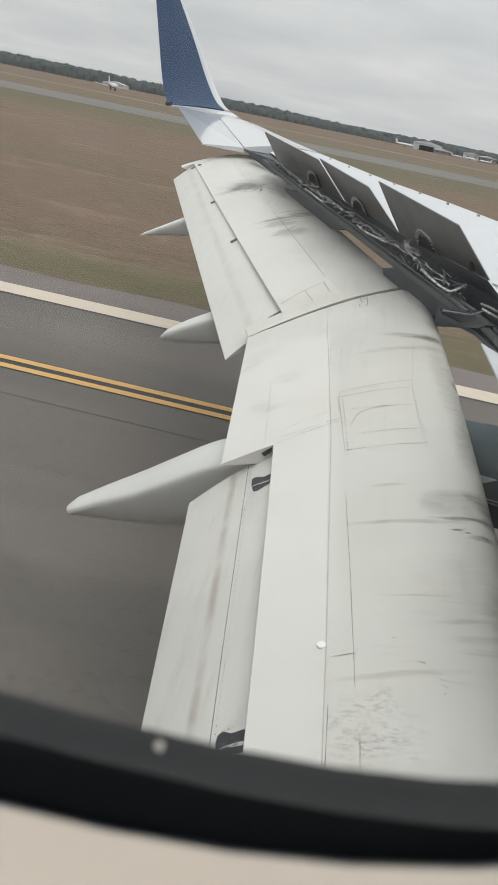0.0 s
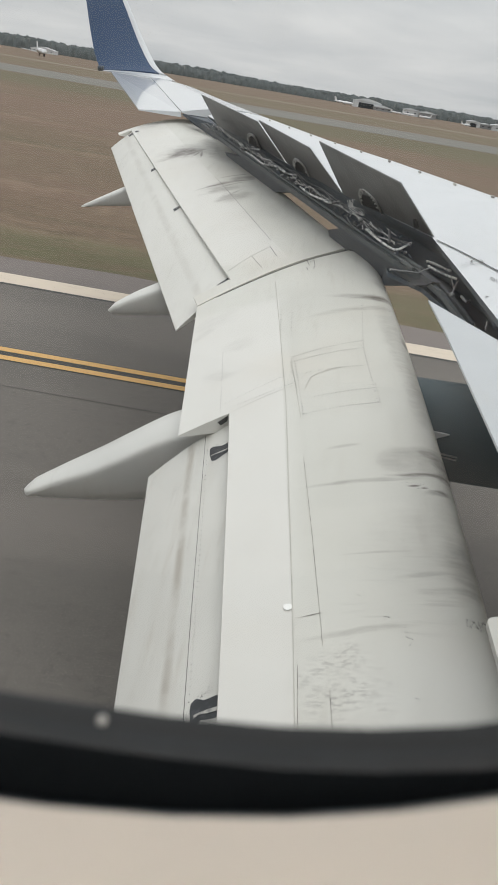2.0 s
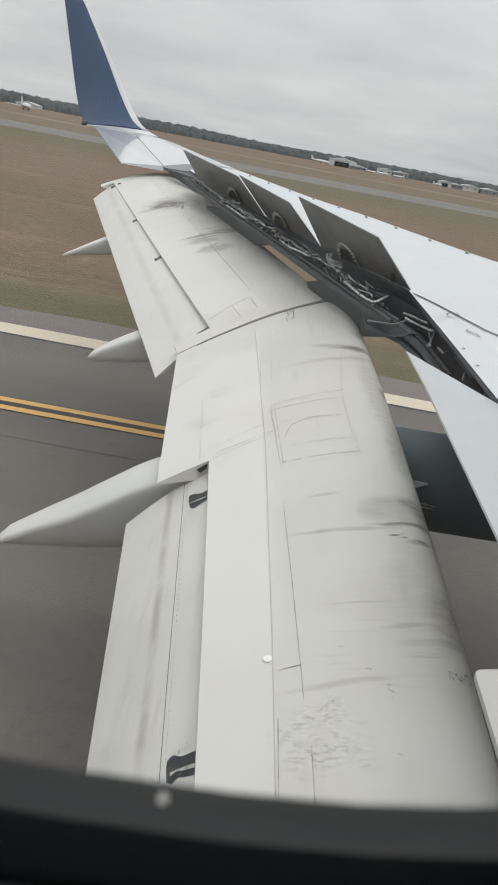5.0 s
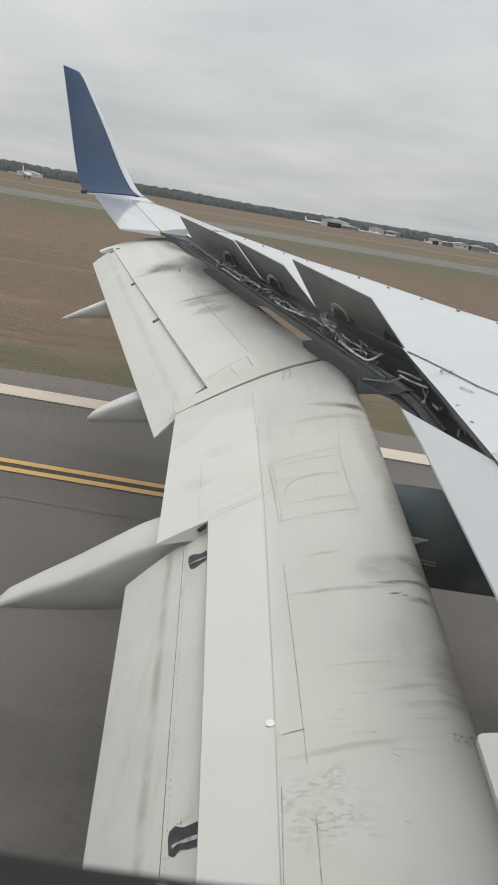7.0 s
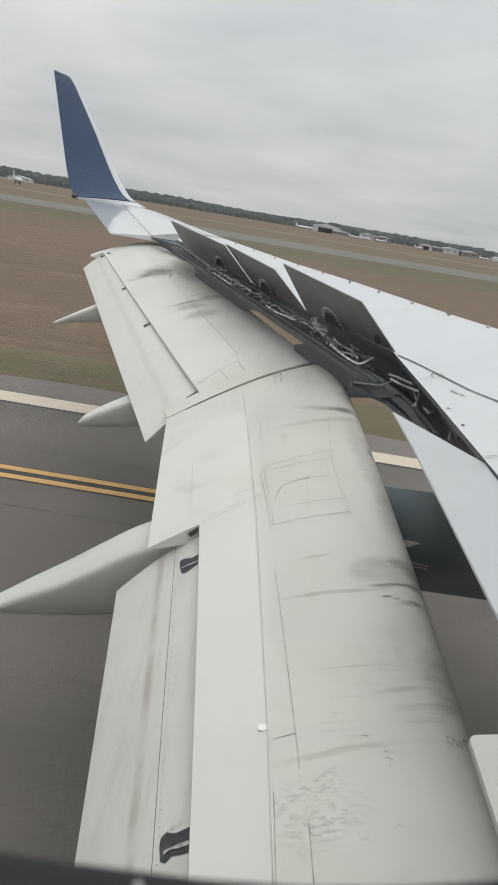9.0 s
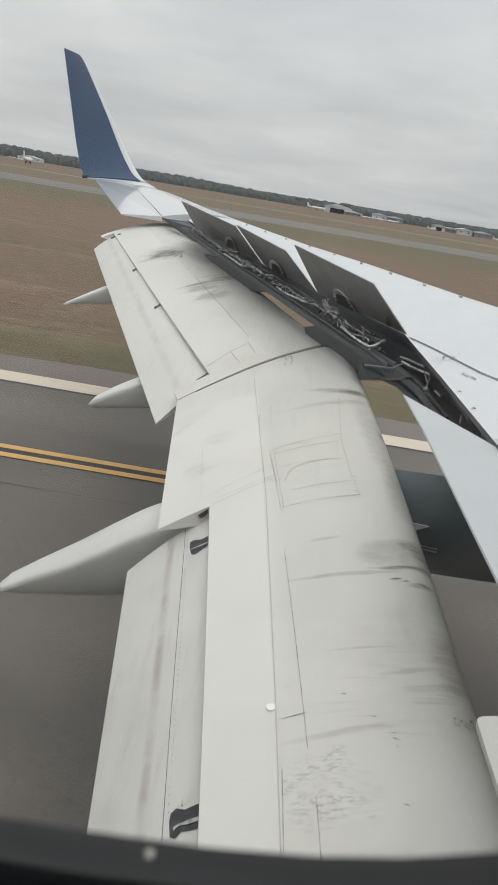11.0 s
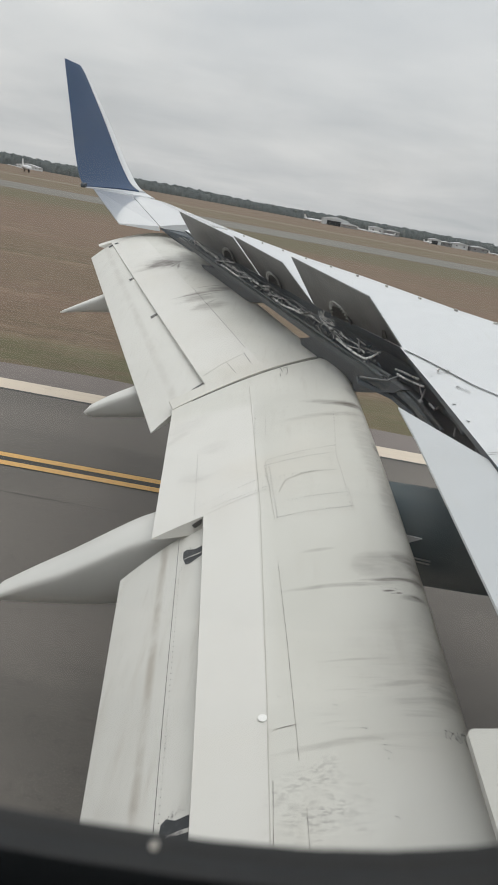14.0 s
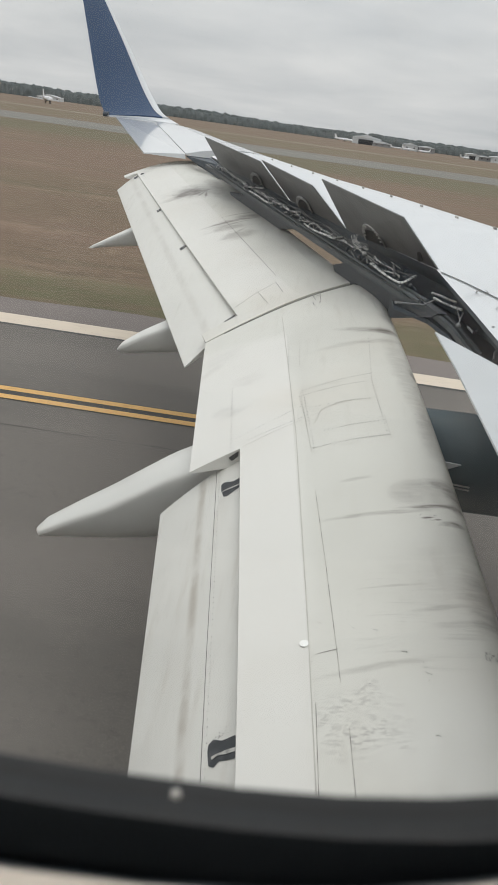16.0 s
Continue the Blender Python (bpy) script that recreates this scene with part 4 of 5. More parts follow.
# scuffs and chips
bm = bmesh.new()
for u, v in ((0.721, 0.294), (0.813, 0.445), (0.846, 0.435), (0.717, 0.251), (0.667, 0.313), (0.604, 0.335), (0.535, 0.29), (0.567, 0.294), (0.86, 0.44), (0.723, 0.298), (0.579, 0.99), (0.60, 0.985), (0.619, 0.991), (0.63, 0.985), (0.547, 0.968), (0.595, 0.945), (0.547, 0.945), (0.93, 0.63), (0.91, 0.60), (0.95, 0.66)):
    c = IB.at(u, v, 0.002)
    a = rng.uniform(-0.5, 0.5)
    ribbon(bm, [c - Vector((math.cos(a), math.sin(a), 0)) * 0.008 * rng.uniform(0.3, 1.3), c + Vector((math.cos(a), math.sin(a), 0.1)) * 0.008 * rng.uniform(0.3, 1.2)], 0.0024)
for u, v, du, dv in ((0.5432, 0.9978, 0.02, 0.0), (0.5845, 0.9965, 0.01, -0.02), (0.6236, 0.9878, 0.0, -0.018), (0.6099, 0.96, 0.012, 0.006), (0.5768, 0.9707, 0.004, -0.012), (0.60, 0.99, 0.03, 0.0)):
    ribbon(bm, [IB.at(u, v, 0.003), IB.at(u + du, v + dv, 0.003)], 0.006)
for k in range(60):
    u, v = 0.892 + 0.0012 * k + rng.uniform(-0.004, 0.004), 0.2995 + rng.gauss(0, 0.0026)
    run = rng.uniform(0.001, 0.005)
    ribbon(bm, [IB.at(u, v, 0.002), IB.at(u + run * rng.uniform(0.2, 1.0), v - 0.4 * run, 0.002)], rng.uniform(0.001, 0.003))
tagged(part("paint_chips", bm, SEAM, inboard_flap, "dark paint chips and scuffs"), kind="stuff")
bm = bmesh.new()
IB.line(bm, [(p.x, p.y) for p in spline([(0.497, 0.632, 0), (0.511, 0.643, 0), (0.535, 0.654, 0), (0.596, 0.657, 0), (0.66, 0.656, 0)], 5)], 0.008, 0.002)
part("scuff_arc", bm, FAINT, inboard_flap, "faint grey scuffed arc")
# flecks where the paint is chipped through
for surface, host, spots in ((IBA, aft, ((0.325, 0.895), (0.347, 0.898), (0.311, 0.892), (0.678, 0.986), (0.668, 0.805), (0.244, 0.635), (0.644, 0.584), (0.617, 0.569), (0.759, 0.523), (0.438, 0.598), (0.752, 0.999))), (IB, inboard_flap, ((0.37, 0.473), (0.377, 0.396), (0.384, 0.322), (0.678, 0.312), (0.604, 0.332), (0.733, 0.292), (0.724, 0.25), (0.516, 0.403), (0.541, 0.342), (0.719, 0.302), (0.757, 0.373), (0.698, 0.489), (0.418, 0.324), (0.941, 0.773), (0.940, 0.657), (0.907, 0.627), (0.942, 0.622), (0.914, 0.599), (0.918, 0.61), (0.945, 0.70), (0.95, 0.73), (0.73, 0.293), (0.725, 0.288)))):
    bm = bmesh.new()
    for u, v in spots:
        patch(bm, surface, u, v, rng.uniform(0.0010, 0.0028), rng.randint(5, 7), 0.002, 0.5, rng)
    tagged(part("paint_flecks", bm, LINE, host, "small dark paint flecks"), kind="stuff")
# openings over the aft flap's rollers: a dark hole, its rim rubbed bare, with a pale link arm across it
for pts, arm, w in ((((0.655, 0.931), (0.653, 0.949), (0.689, 0.951), (0.774, 0.940), (0.875, 0.941), (0.875, 0.915), (0.80, 0.912), (0.720, 0.908), (0.680, 0.912)),
                     ((0.665, 0.926), (0.700, 0.926), (0.740, 0.924), (0.800, 0.922), (0.875, 0.921)), 0.008),
                    (((0.620, 0.466), (0.627, 0.474), (0.663, 0.477), (0.726, 0.470), (0.875, 0.468), (0.875, 0.440), (0.771, 0.444), (0.707, 0.448), (0.668, 0.444), (0.631, 0.449)),
                     ((0.650, 0.455), (0.685, 0.456), (0.730, 0.4545), (0.790, 0.4525), (0.875, 0.4500)), 0.0115)):
    bm = bmesh.new()
    mid = [sum(p[i] for p in pts) / len(pts) for i in (0, 1)]
    rims = [[IBA.at(mid[0] + (u - mid[0]) * f, mid[1] + (v - mid[1]) * f, up) for u, v in pts] for f, up in ((1.0, 0.0025), (0.86, 0.0015))]
    rims = [[bm.verts.new(p) for p in r] for r in rims]
    for i in range(len(pts)):
        j = (i + 1) % len(pts)
        bm.faces.new((rims[0][i], rims[0][j], rims[1][j], rims[1][i]))
    bm.faces.new(rims[1])
    hole = part("roller_opening", bm, HOLE, aft, "dark opening over a flap roller")
    bm = bmesh.new()
    path = spline([IBA.at(u, v, 0.006) for u, v in arm], 4)
    for k in range(len(path) - 1):
        wide = w * (1.15 - 0.45 * math.sin(math.pi * min(1, k / 9)) + 0.25 * k / len(path))
        ribbon(bm, [path[k], path[k + 1]], wide, (-0.6, -0.2, 0.8))
    part("link_arm", bm, ARM, hole, "pale metal link arm")
    bm = bmesh.new()
    for k in range(34):
        u, v = rng.uniform(0.63, 0.85), mid[1] + (0.017 + abs(rng.gauss(0, 0.005)) if w > 0.011 else rng.choice((-0.024, 0.018)) + rng.gauss(0, 0.003))
        patch(bm, IBA, u, v, rng.uniform(0.0007, 0.0026), rng.randint(5, 7), 0.002, 0.6, rng)
    tagged(part("paint_flecks", bm, SEAM, aft, "dark flecks rubbed bare round the opening"), kind="stuff")
for u0, u1, v, dv in ((0.66, 0.99, 0.014, 0.009), (0.66, 0.995, 0.371, 0.0065), (0.66, 0.995, 0.643, 0.0075), (0.60, 0.99, 0.984, 0.009)):
    bm = bmesh.new()
    n, prev = 10, None
    for k in range(n + 1):
        t = k / n
        u, half = u0 + (u1 - u0) * t, dv * (1.0 - 0.45 * t)
        cur = (bm.verts.new(OBA.at(u, v - half, 0.004)), bm.verts.new(OBA.at(u, v + half, 0.004)))
        if prev:
            bm.faces.new((prev[0], prev[1], cur[1], cur[0]))
        prev = cur
    slot = part("roller_slot", bm, HOLE, outboard_flap, "dark slot over a flap roller")
    bm = bmesh.new()
    ribbon(bm, [OBA.at(u0 + 0.04, v - dv * 0.2, 0.007), OBA.at(u0 + 0.22, v + dv * 0.15, 0.009)], 0.02, (-0.6, -0.2, 0.8))
    part("link_arm", bm, ARM, slot)
for uv, w, mat in (([(0.548, 0.433), (0.552, 0.25), (0.552, 0.094)], 0.004, SEAM), ([(0.52, 0.074), (0.512, 0.037)], 0.005, SEAM), ([(0.223, 0.052), (0.37, 0.066), (0.52, 0.074)], 0.006, GREYLINE),
                   ([(0.391, 0.066), (0.394, 0.04), (0.397, 0.022)], 0.008, FAINT)):
    bm = bmesh.new()
    OB.line(bm, uv, w)
    part("panel_seam", bm, mat, outboard_flap, "thin panel seam")
for y in (14.2, 13.5, 10.938, 10.364, 9.83, 9.293, 8.762, 8.253, 7.764, 7.291, 6.813, 6.363, 5.93, 5.5):
    zc = np.interp(y, [4.3, 5.4, 6.75, 8.1, 9.4, 11.0, 12.5, 14.3], [3.32, 3.325, 3.35, 3.40, 3.43, 3.50, 3.585, 3.70])
    bm = bmesh.new()
    m = Matrix.Translation((crest_x(y) - 0.03, y, float(zc) + 0.008)) @ Euler((0, 0, 0.3)).to_matrix().to_4x4() @ Matrix.Diagonal((0.016, 0.05, 0.024, 1))
    bmesh.ops.create_cube(bm, size=1, matrix=m)
    bmesh.ops.bevel(bm, geom=bm.edges[:], offset=0.006, segments=1, affect="EDGES")
    part("vortex_generator", bm, GREYLINE, plane, "small grey tab on the wing crest")

# wing skin: seam, stencil, ring mark, plugs
bm = bmesh.new()
ribbon(bm, [on_wing(1.001 + 0.2642 * k * 0.04, 5.294 - k * 0.04, 0.006) for k in range(110)], 0.013)
part("panel_seam", bm, LINE, wing, "long dark panel seam")
for a, c in (((1.0, 3.067), (1.2, 3.12)), ((1.0, 3.045), (1.2, 3.095))):
    bm = bmesh.new()
    ribbon(bm, [on_wing(*a), on_wing(*c)], 0.004)
    part("panel_seam", bm, SEAM, wing)
bm = bmesh.new()
ribbon(bm, [on_wing(1.15 + 0.032 * math.cos(2 * math.pi * k / 20), 4.65 + 0.045 * math.sin(2 * math.pi * k / 20), 0.010) for k in range(21)], 0.009)
part("ring_mark", bm, SEAM, wing, "thin painted ring")
for k in range(3):
    bm = bmesh.new()
    ribbon(bm, [on_wing(1.112 - 0.018 * k, 4.60 - 0.014 * k, 0.012), on_wing(1.072 - 0.018 * k, 4.66 - 0.014 * k, 0.012)], 0.003)
    part("stencil_bar", bm, SEAM, wing, "unreadable small stencil line")
for x, y in ((1.078, 3.94), (1.075, 3.60)):
    bm = bmesh.new()
    dots(bm, [on_wing(x, y, 0.004)], 0.010, 10)
    part("drain_plug", bm, LINE, wing, "small dark plug")
txt = bpy.data.curves.new("stencil", "FONT")
txt.body, txt.size = "NO STEP", 0.036
txt_ob = new("stencil_source", txt)
txt_mesh = bpy.data.meshes.new_from_object(txt_ob)
bpy.data.objects.remove(txt_ob)
txt_mesh.materials.append(LINE)
stencil = new("stencil", txt_mesh)
stencil.parent = wing
stencil["label"] = "small dark stencilled words on the wing"
wide, high = max(v.co.x for v in txt_mesh.vertices), max(v.co.y for v in txt_mesh.vertices)
for vert in txt_mesh.vertices:
    a, b = vert.co.x / wide, vert.co.y / high
    vert.co = on_wing(1.214 - 0.041 * a - 0.012 * b, 4.178 + 0.170 * a - 0.050 * b, 0.006)

# dark gap where the end panel meets the flap's trailing edge
bm = bmesh.new()
slab(bm, [(-0.200, 3.619, 2.228), (-0.150, 3.641, 2.268), (-0.150, 3.639, 2.236), (-0.180, 3.621, 2.212)], 0.004, (0, -0.91, 0.41))
part("panel_gap", bm, LINE, inboard_flap, "dark gap behind the flap end panel")

# small fin and rods under the inner fairing
bm = bmesh.new()
slab(bm, [(0.90, 3.74, 2.345), (1.049, 3.74, 2.337), (0.92, 3.74, 2.27)], 0.012, (0, -1, 0))
part("drain_fin", bm, WING, plane, "small pale fin")
for dz in (0.0, -0.018):
    bm = bmesh.new()
    tube(bm, [(0.9, 3.72, 2.235 + dz), (1.116, 3.72, 2.222 + dz)], 0.005, 6)
    part("vent_tube", bm, STEEL, plane, "", 60)

# landing gear under the wing root
for y in (0.9, -4.3):
    bm = bmesh.new()
    tube(bm, [(2.4, y, 0.5), (2.4, y, 2.75)], 0.11, 12)
    gear = part("landing_gear", bm, STEEL, plane, "main landing gear leg", 60)
    for dy in (-0.42, 0.42):
        bm = bmesh.new()
        tube(bm, [(2.4, y + dy - 0.19, 0.56), (2.4, y + dy - 0.15, 0.56), (2.4, y + dy + 0.15, 0.56), (2.4, y + dy + 0.19, 0.56)], 0.56, 28)
        part("tyre", bm, RUBBER, gear, "black tyre", 40)
    bm = bmesh.new()
    tube(bm, [(2.4, y - 0.5, 0.56), (2.4, y + 0.5, 0.56)], 0.07, 10)
    part("axle", bm, STEEL, gear)

# ---- fuselage with the window ----
WX = -0.030
FZ, FY = 3.45, -1.69
X0, X1, ZW0, ZW1 = -0.32, 0.26, 3.58, 4.30


def oval(y, half, z0, z1, n=64, e=3.0):
    """A rounded window outline at depth y."""
    pts = []
    for k in range(n):
        a = 2 * math.pi * (k + 0.5) / n
        c, d = math.cos(a), math.sin(a)
        pts.append((WX + half * math.copysign(abs(c) ** (2 / e), c), y, (z0 + z1) / 2 + (z1 - z0) / 2 * math.copysign(abs(d) ** (2 / e), d)))
    return pts


def shell_y(r, z):
    return FY + math.sqrt(r * r - (z - FZ) ** 2)


def oblong(r, n=64):
    """The edge of the window's wall panel, bent to the hull's radius."""
    pts = []
    for k in range(n):
        a = 2 * math.pi * (k + 0.5) / n
        c, d = math.cos(a), math.sin(a)
        m = max(abs(c), abs(d))
        x, z = (X0 + X1) / 2 + (X1 - X0) / 2 * c / m, (ZW0 + ZW1) / 2 + (ZW1 - ZW0) / 2 * d / m
        pts.append((x, shell_y(r, z), z))
    return pts


def hull(name, r, mat, parent, label):
    """The fuselage tube round the window panel."""
    bm = bmesh.new()
    lo, hi = math.asin((ZW0 - FZ) / r), math.asin((ZW1 - FZ) / r)
    for xa, xb, a0, a1 in ((-9, X0, 0, 2 * math.pi), (X0, X1, hi, 2 * math.pi + lo), (X1, 9, 0, 2 * math.pi)):
        k = 72
        va = [[bm.verts.new((x, FY + r * math.cos(a0 + (a1 - a0) * i / k), FZ + r * math.sin(a0 + (a1 - a0) * i / k))) for i in range(k + 1)] for x in (xa, xb)]
        for i in range(k):
            bm.faces.new((va[0][i], va[0][i + 1], va[1][i + 1], va[1][i]))
    for x in (-9, 9):
        bm.faces.new([bm.verts.new((x, FY + r * math.cos(2 * math.pi * i / 48), FZ + r * math.sin(2 * math.pi * i / 48))) for i in range(48)])
    return part(name, bm, mat, parent, label, 40)


hull("fuselage_skin", 1.90, SKIN, plane, "white fuselage skin")
part("window_surround", loft([oblong(1.90), oval(0.19, 0.205, 3.70, 4.14)], caps=False), SKIN, plane, "white skin round the cabin window", 40)
lining = hull("wall_cabin", 1.735, LINING, None, "")
tagged(lining, "beige curved cabin wall lining", "wall", kind="structure")
window = new("window_1")
tagged(window, "oval airliner window with dark rubber seal and beige reveal", "window", kind="structure")
part("outer_frame", loft([oval(0.19, 0.205, 3.70, 4.14), oval(0.172, 0.192, 3.728, 4.128), oval(0.153, 0.180, 3.7560, 4.113)], caps=False), RUBBER_GREY, window, "dark grey window frame", 40)
part("seal_lip", loft([oval(0.153, 0.180, 3.7560, 4.113), oval(0.1515, 0.1805, 3.7558, 4.1135), oval(0.1495, 0.1815, 3.7549, 4.1142)], caps=False), LIP_RUBBER, window, "black lip of the window seal", 40)
part("seal", loft([oval(0.1495, 0.1815, 3.7549, 4.1142), oval(0.148, 0.1825, 3.7543, 4.1155), oval(0.1462, 0.184, 3.7532, 4.117)], caps=False), RUBBER_GREY, window, "dark grey rubber window seal", 40)
part("seal_groove", loft([oval(0.1462, 0.184, 3.7532, 4.117), oval(0.1452, 0.20, 3.724, 4.13), oval(0.134, 0.20, 3.722, 4.13), oval(0.132, 0.1735, 3.754, 4.115, e=2.5)], caps=False), RUBBER, window, "black recess round the pane", 40)
part("inner_rim", loft([oval(0.132, 0.1735, 3.754, 4.115, e=2.5), oval(0.1305, 0.1718, 3.7575, 4.113, e=2.5), oval(0.1294, 0.1715, 3.758, 4.113, e=2.5)], caps=False), RIM, window, "dark navy rim inside the reveal", 60)
part("reveal", loft([oval(0.1294, 0.1715, 3.758, 4.113, e=2.5), oval(0.125, 0.1725, 3.757, 4.114, e=2.5), oval(0.09, 0.186, 3.7485, 4.12, e=2.7), oval(0.05, 0.20, 3.735, 4.135), oval(0.02, 0.215, 3.715, 4.15)], caps=False), LINING, window, "beige plastic window reveal", 60)
part("wall_panel", loft([oval(0.02, 0.215, 3.715, 4.15), oblong(1.735)], caps=False), LINING, window, "beige wall panel round the window", 40)
GLASS = bpy.data.materials.new("dusty_acrylic_pane")
GLASS.use_nodes = True
gn, gl = GLASS.node_tree.nodes, GLASS.node_tree.links
gn.clear()
g_out, g_clear, g_gloss, g_dust, g_mix, g_mix2 = [gn.new("ShaderNode" + k) for k in ("OutputMaterial", "BsdfTransparent", "BsdfGlossy", "BsdfDiffuse", "MixShader", "MixShader")]
g_clear.inputs[0].default_value, g_gloss.inputs["Roughness"].default_value = (0.985, 0.99, 0.985, 1), 0.02
g_mix.inputs[0].default_value = 0.03
g_noise, g_ramp, g_co = gn.new("ShaderNodeTexNoise"), gn.new("ShaderNodeMapRange"), gn.new("ShaderNodeTexCoord")
g_noise.inputs["Scale"].default_value, g_noise.inputs["Detail"].default_value = 60, 6
for key, v in (("From Min", 0.55), ("From Max", 0.85), ("To Min", 0.006), ("To Max", 0.09)):
    g_ramp.inputs[key].default_value = v
for a, b in ((g_co.outputs["Object"], g_noise.inputs["Vector"]), (g_noise.outputs["Fac"], g_ramp.inputs["Value"]), (g_ramp.outputs[0], g_mix2.inputs[0]), (g_clear.outputs[0], g_mix.inputs[1]), (g_gloss.outputs[0], g_mix.inputs[2]), (g_mix.outputs[0], g_mix2.inputs[1]), (g_dust.outputs[0], g_mix2.inputs[2]), (g_mix2.outputs[0], g_out.inputs[0])):
    gl.new(a, b)
bm = bmesh.new()
bm.faces.new([bm.verts.new(p) for p in oval(0.160, 0.186, 3.745, 4.118)])
pane = part("pane", bm, GLASS, window, "clear acrylic pane with faint dust")
pane.visible_shadow = False
bm = bmesh.new()
bmesh.ops.create_cone(bm, cap_ends=True, segments=16, radius1=0.0008, radius2=0.0008, depth=0.001, matrix=Matrix.Translation((0.0092, 0.1503, 3.7562)) @ Euler((1.3, 0, 0)).to_matrix().to_4x4())
part("breather_hole", bm, Mat("pale_breather_rim", (0.62, 0.63, 0.62), 0.4).m, window, "tiny pale breather hole")
floor = part("floor", loft([[(-8.9, FY - 1.55, 2.62), (-8.9, FY + 1.55, 2.62), (-8.9, FY + 1.55, 2.58), (-8.9, FY - 1.55, 2.58)], [(8.9, FY - 1.55, 2.62), (8.9, FY + 1.55, 2.62), (8.9, FY + 1.55, 2.58), (8.9, FY - 1.55, 2.58)]]), Mat("grey_cabin_carpet", (0.08, 0.085, 0.1), 0.95).m)
tagged(floor, "dark grey carpeted cabin floor", "floor", kind="structure")
# glowing strips added out of view overhead to brighten the window lining
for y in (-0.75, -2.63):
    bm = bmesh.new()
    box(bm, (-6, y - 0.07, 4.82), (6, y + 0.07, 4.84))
    strip = part("added_ceiling_glow", bm, FILL_GLOW, None)
    tagged(strip, "long warm white glowing strip added out of view in the cabin", "ceiling light", kind="structure")

GRASS_EDGE = 14.7

# ---- airfield ----
GRASS = Mat("dry_winter_grass", (0.165, 0.110, 0.076), 0.95)
GRASS.mix(GRASS.ramp(GRASS.noise(0.045, 4, 0.55, (0.12, 1.0, 1)), 0.44, 0.60, 0, 0.5), (0.125, 0.100, 0.055))
GRASS.mix(GRASS.ramp(GRASS.noise(0.16, 5, 0.6, (0.18, 1.2, 1)), 0.52, 0.64, 0, 0.45), (0.088, 0.084, 0.040))
GRASS.mix(GRASS.ramp(GRASS.noise(0.30, 6, 0.65, (0.25, 1.3, 1)), 0.54, 0.66, 0, 0.85), (0.225, 0.160, 0.112))
GRASS.mix(GRASS.ramp(GRASS.noise(1.6, 6, 0.7, (0.4, 1.2, 1)), 0.50, 0.68, 0, 0.7), (0.105, 0.072, 0.042))
GRASS.mix(GRASS.ramp(GRASS.noise(9, 5, 0.7, (0.6, 1, 1)), 0.50, 0.72, 0, 0.6), (0.06, 0.048, 0.028))
GRASS.mix(GRASS.ramp(GRASS.noise(3.5, 6, 0.75, (0.35, 1, 1)), 0.52, 0.64, 0, 0.6), (0.245, 0.182, 0.124))
# greener strips: along the pavement and beside the far taxiway
lie = GRASS.n.new("ShaderNodeSeparateXYZ")
GRASS.l.new(GRASS.co, lie.inputs[0])
for wander, (a0, a1, b0, b1), amount, tone in ((5.0, (13.5, 15.0, 18.4, 16.6), 0.75, (0.098, 0.104, 0.046)), (22.0, (84, 92, 126, 121), 0.75, (0.098, 0.100, 0.050)), (60.0, (165, 172, 330, 290), 0.55, (0.135, 0.120, 0.066)), (9.0, (24, 27, 33, 30), 0.22, (0.115, 0.104, 0.055))):
    reach = GRASS.math("ADD", lie.outputs["Y"], GRASS.math("MULTIPLY", GRASS.math("SUBTRACT", GRASS.noise(0.5 / wander, 5, 0.6, (0.6, 1.5, 1)), 0.5), wander))
    strip = GRASS.math("MULTIPLY", GRASS.ramp(reach, a0, a1), GRASS.ramp(reach, b0, b1))
    GRASS.mix(GRASS.math("MULTIPLY", strip, GRASS.ramp(GRASS.noise(1.1, 6, 0.7, (0.5, 1.2, 1)), 0.32, 0.60, amount * 0.45, amount)), tone)
GRASS.bump(GRASS.noise(14, 5, 0.7), 0.6, 0.05)
TAR = Mat("worn_asphalt", (0.145, 0.133, 0.119), 0.85)
TAR.mix(TAR.ramp(TAR.noise(0.25, 5, 0.6, (0.25, 1.5, 1)), 0.40, 0.66, 0, 0.7), (0.105, 0.098, 0.088))
TAR.mix(TAR.ramp(TAR.noise(60, 4, 0.7), 0.48, 0.70, 0, 0.4), (0.25, 0.23, 0.205))
TAR.mix(TAR.ramp(TAR.noise(11, 6, 0.7), 0.5, 0.72, 0, 0.55), (0.085, 0.078, 0.07))
TAR.bump(TAR.noise(90, 3, 0.7), 0.35, 0.006)
SHOULDER = Mat("pale_shoulder_asphalt", (0.185, 0.162, 0.15), 0.9)
SHOULDER.mix(SHOULDER.ramp(SHOULDER.noise(0.5, 5), 0.4, 0.66, 0, 0.6), (0.15, 0.13, 0.12))
SHOULDER.mix(SHOULDER.ramp(SHOULDER.noise(50, 4, 0.7), 0.5, 0.72, 0, 0.4), (0.2, 0.18, 0.17))
WHITE = Mat("white_runway_paint", (0.62, 0.54, 0.44), 0.8)
WHITE.mix(WHITE.ramp(WHITE.noise(3, 6, 0.7, (0.5, 2, 1)), 0.5, 0.75, 0, 0.5), (0.42, 0.36, 0.30))
YELLOW = Mat("yellow_taxi_paint", (0.66, 0.40, 0.14), 0.75)
YELLOW.mix(YELLOW.ramp(YELLOW.noise(5, 6, 0.7), 0.5, 0.75, 0, 0.5), (0.40, 0.25, 0.09))
SAND = Mat("pale_sandy_track", (0.24, 0.205, 0.16), 0.95)
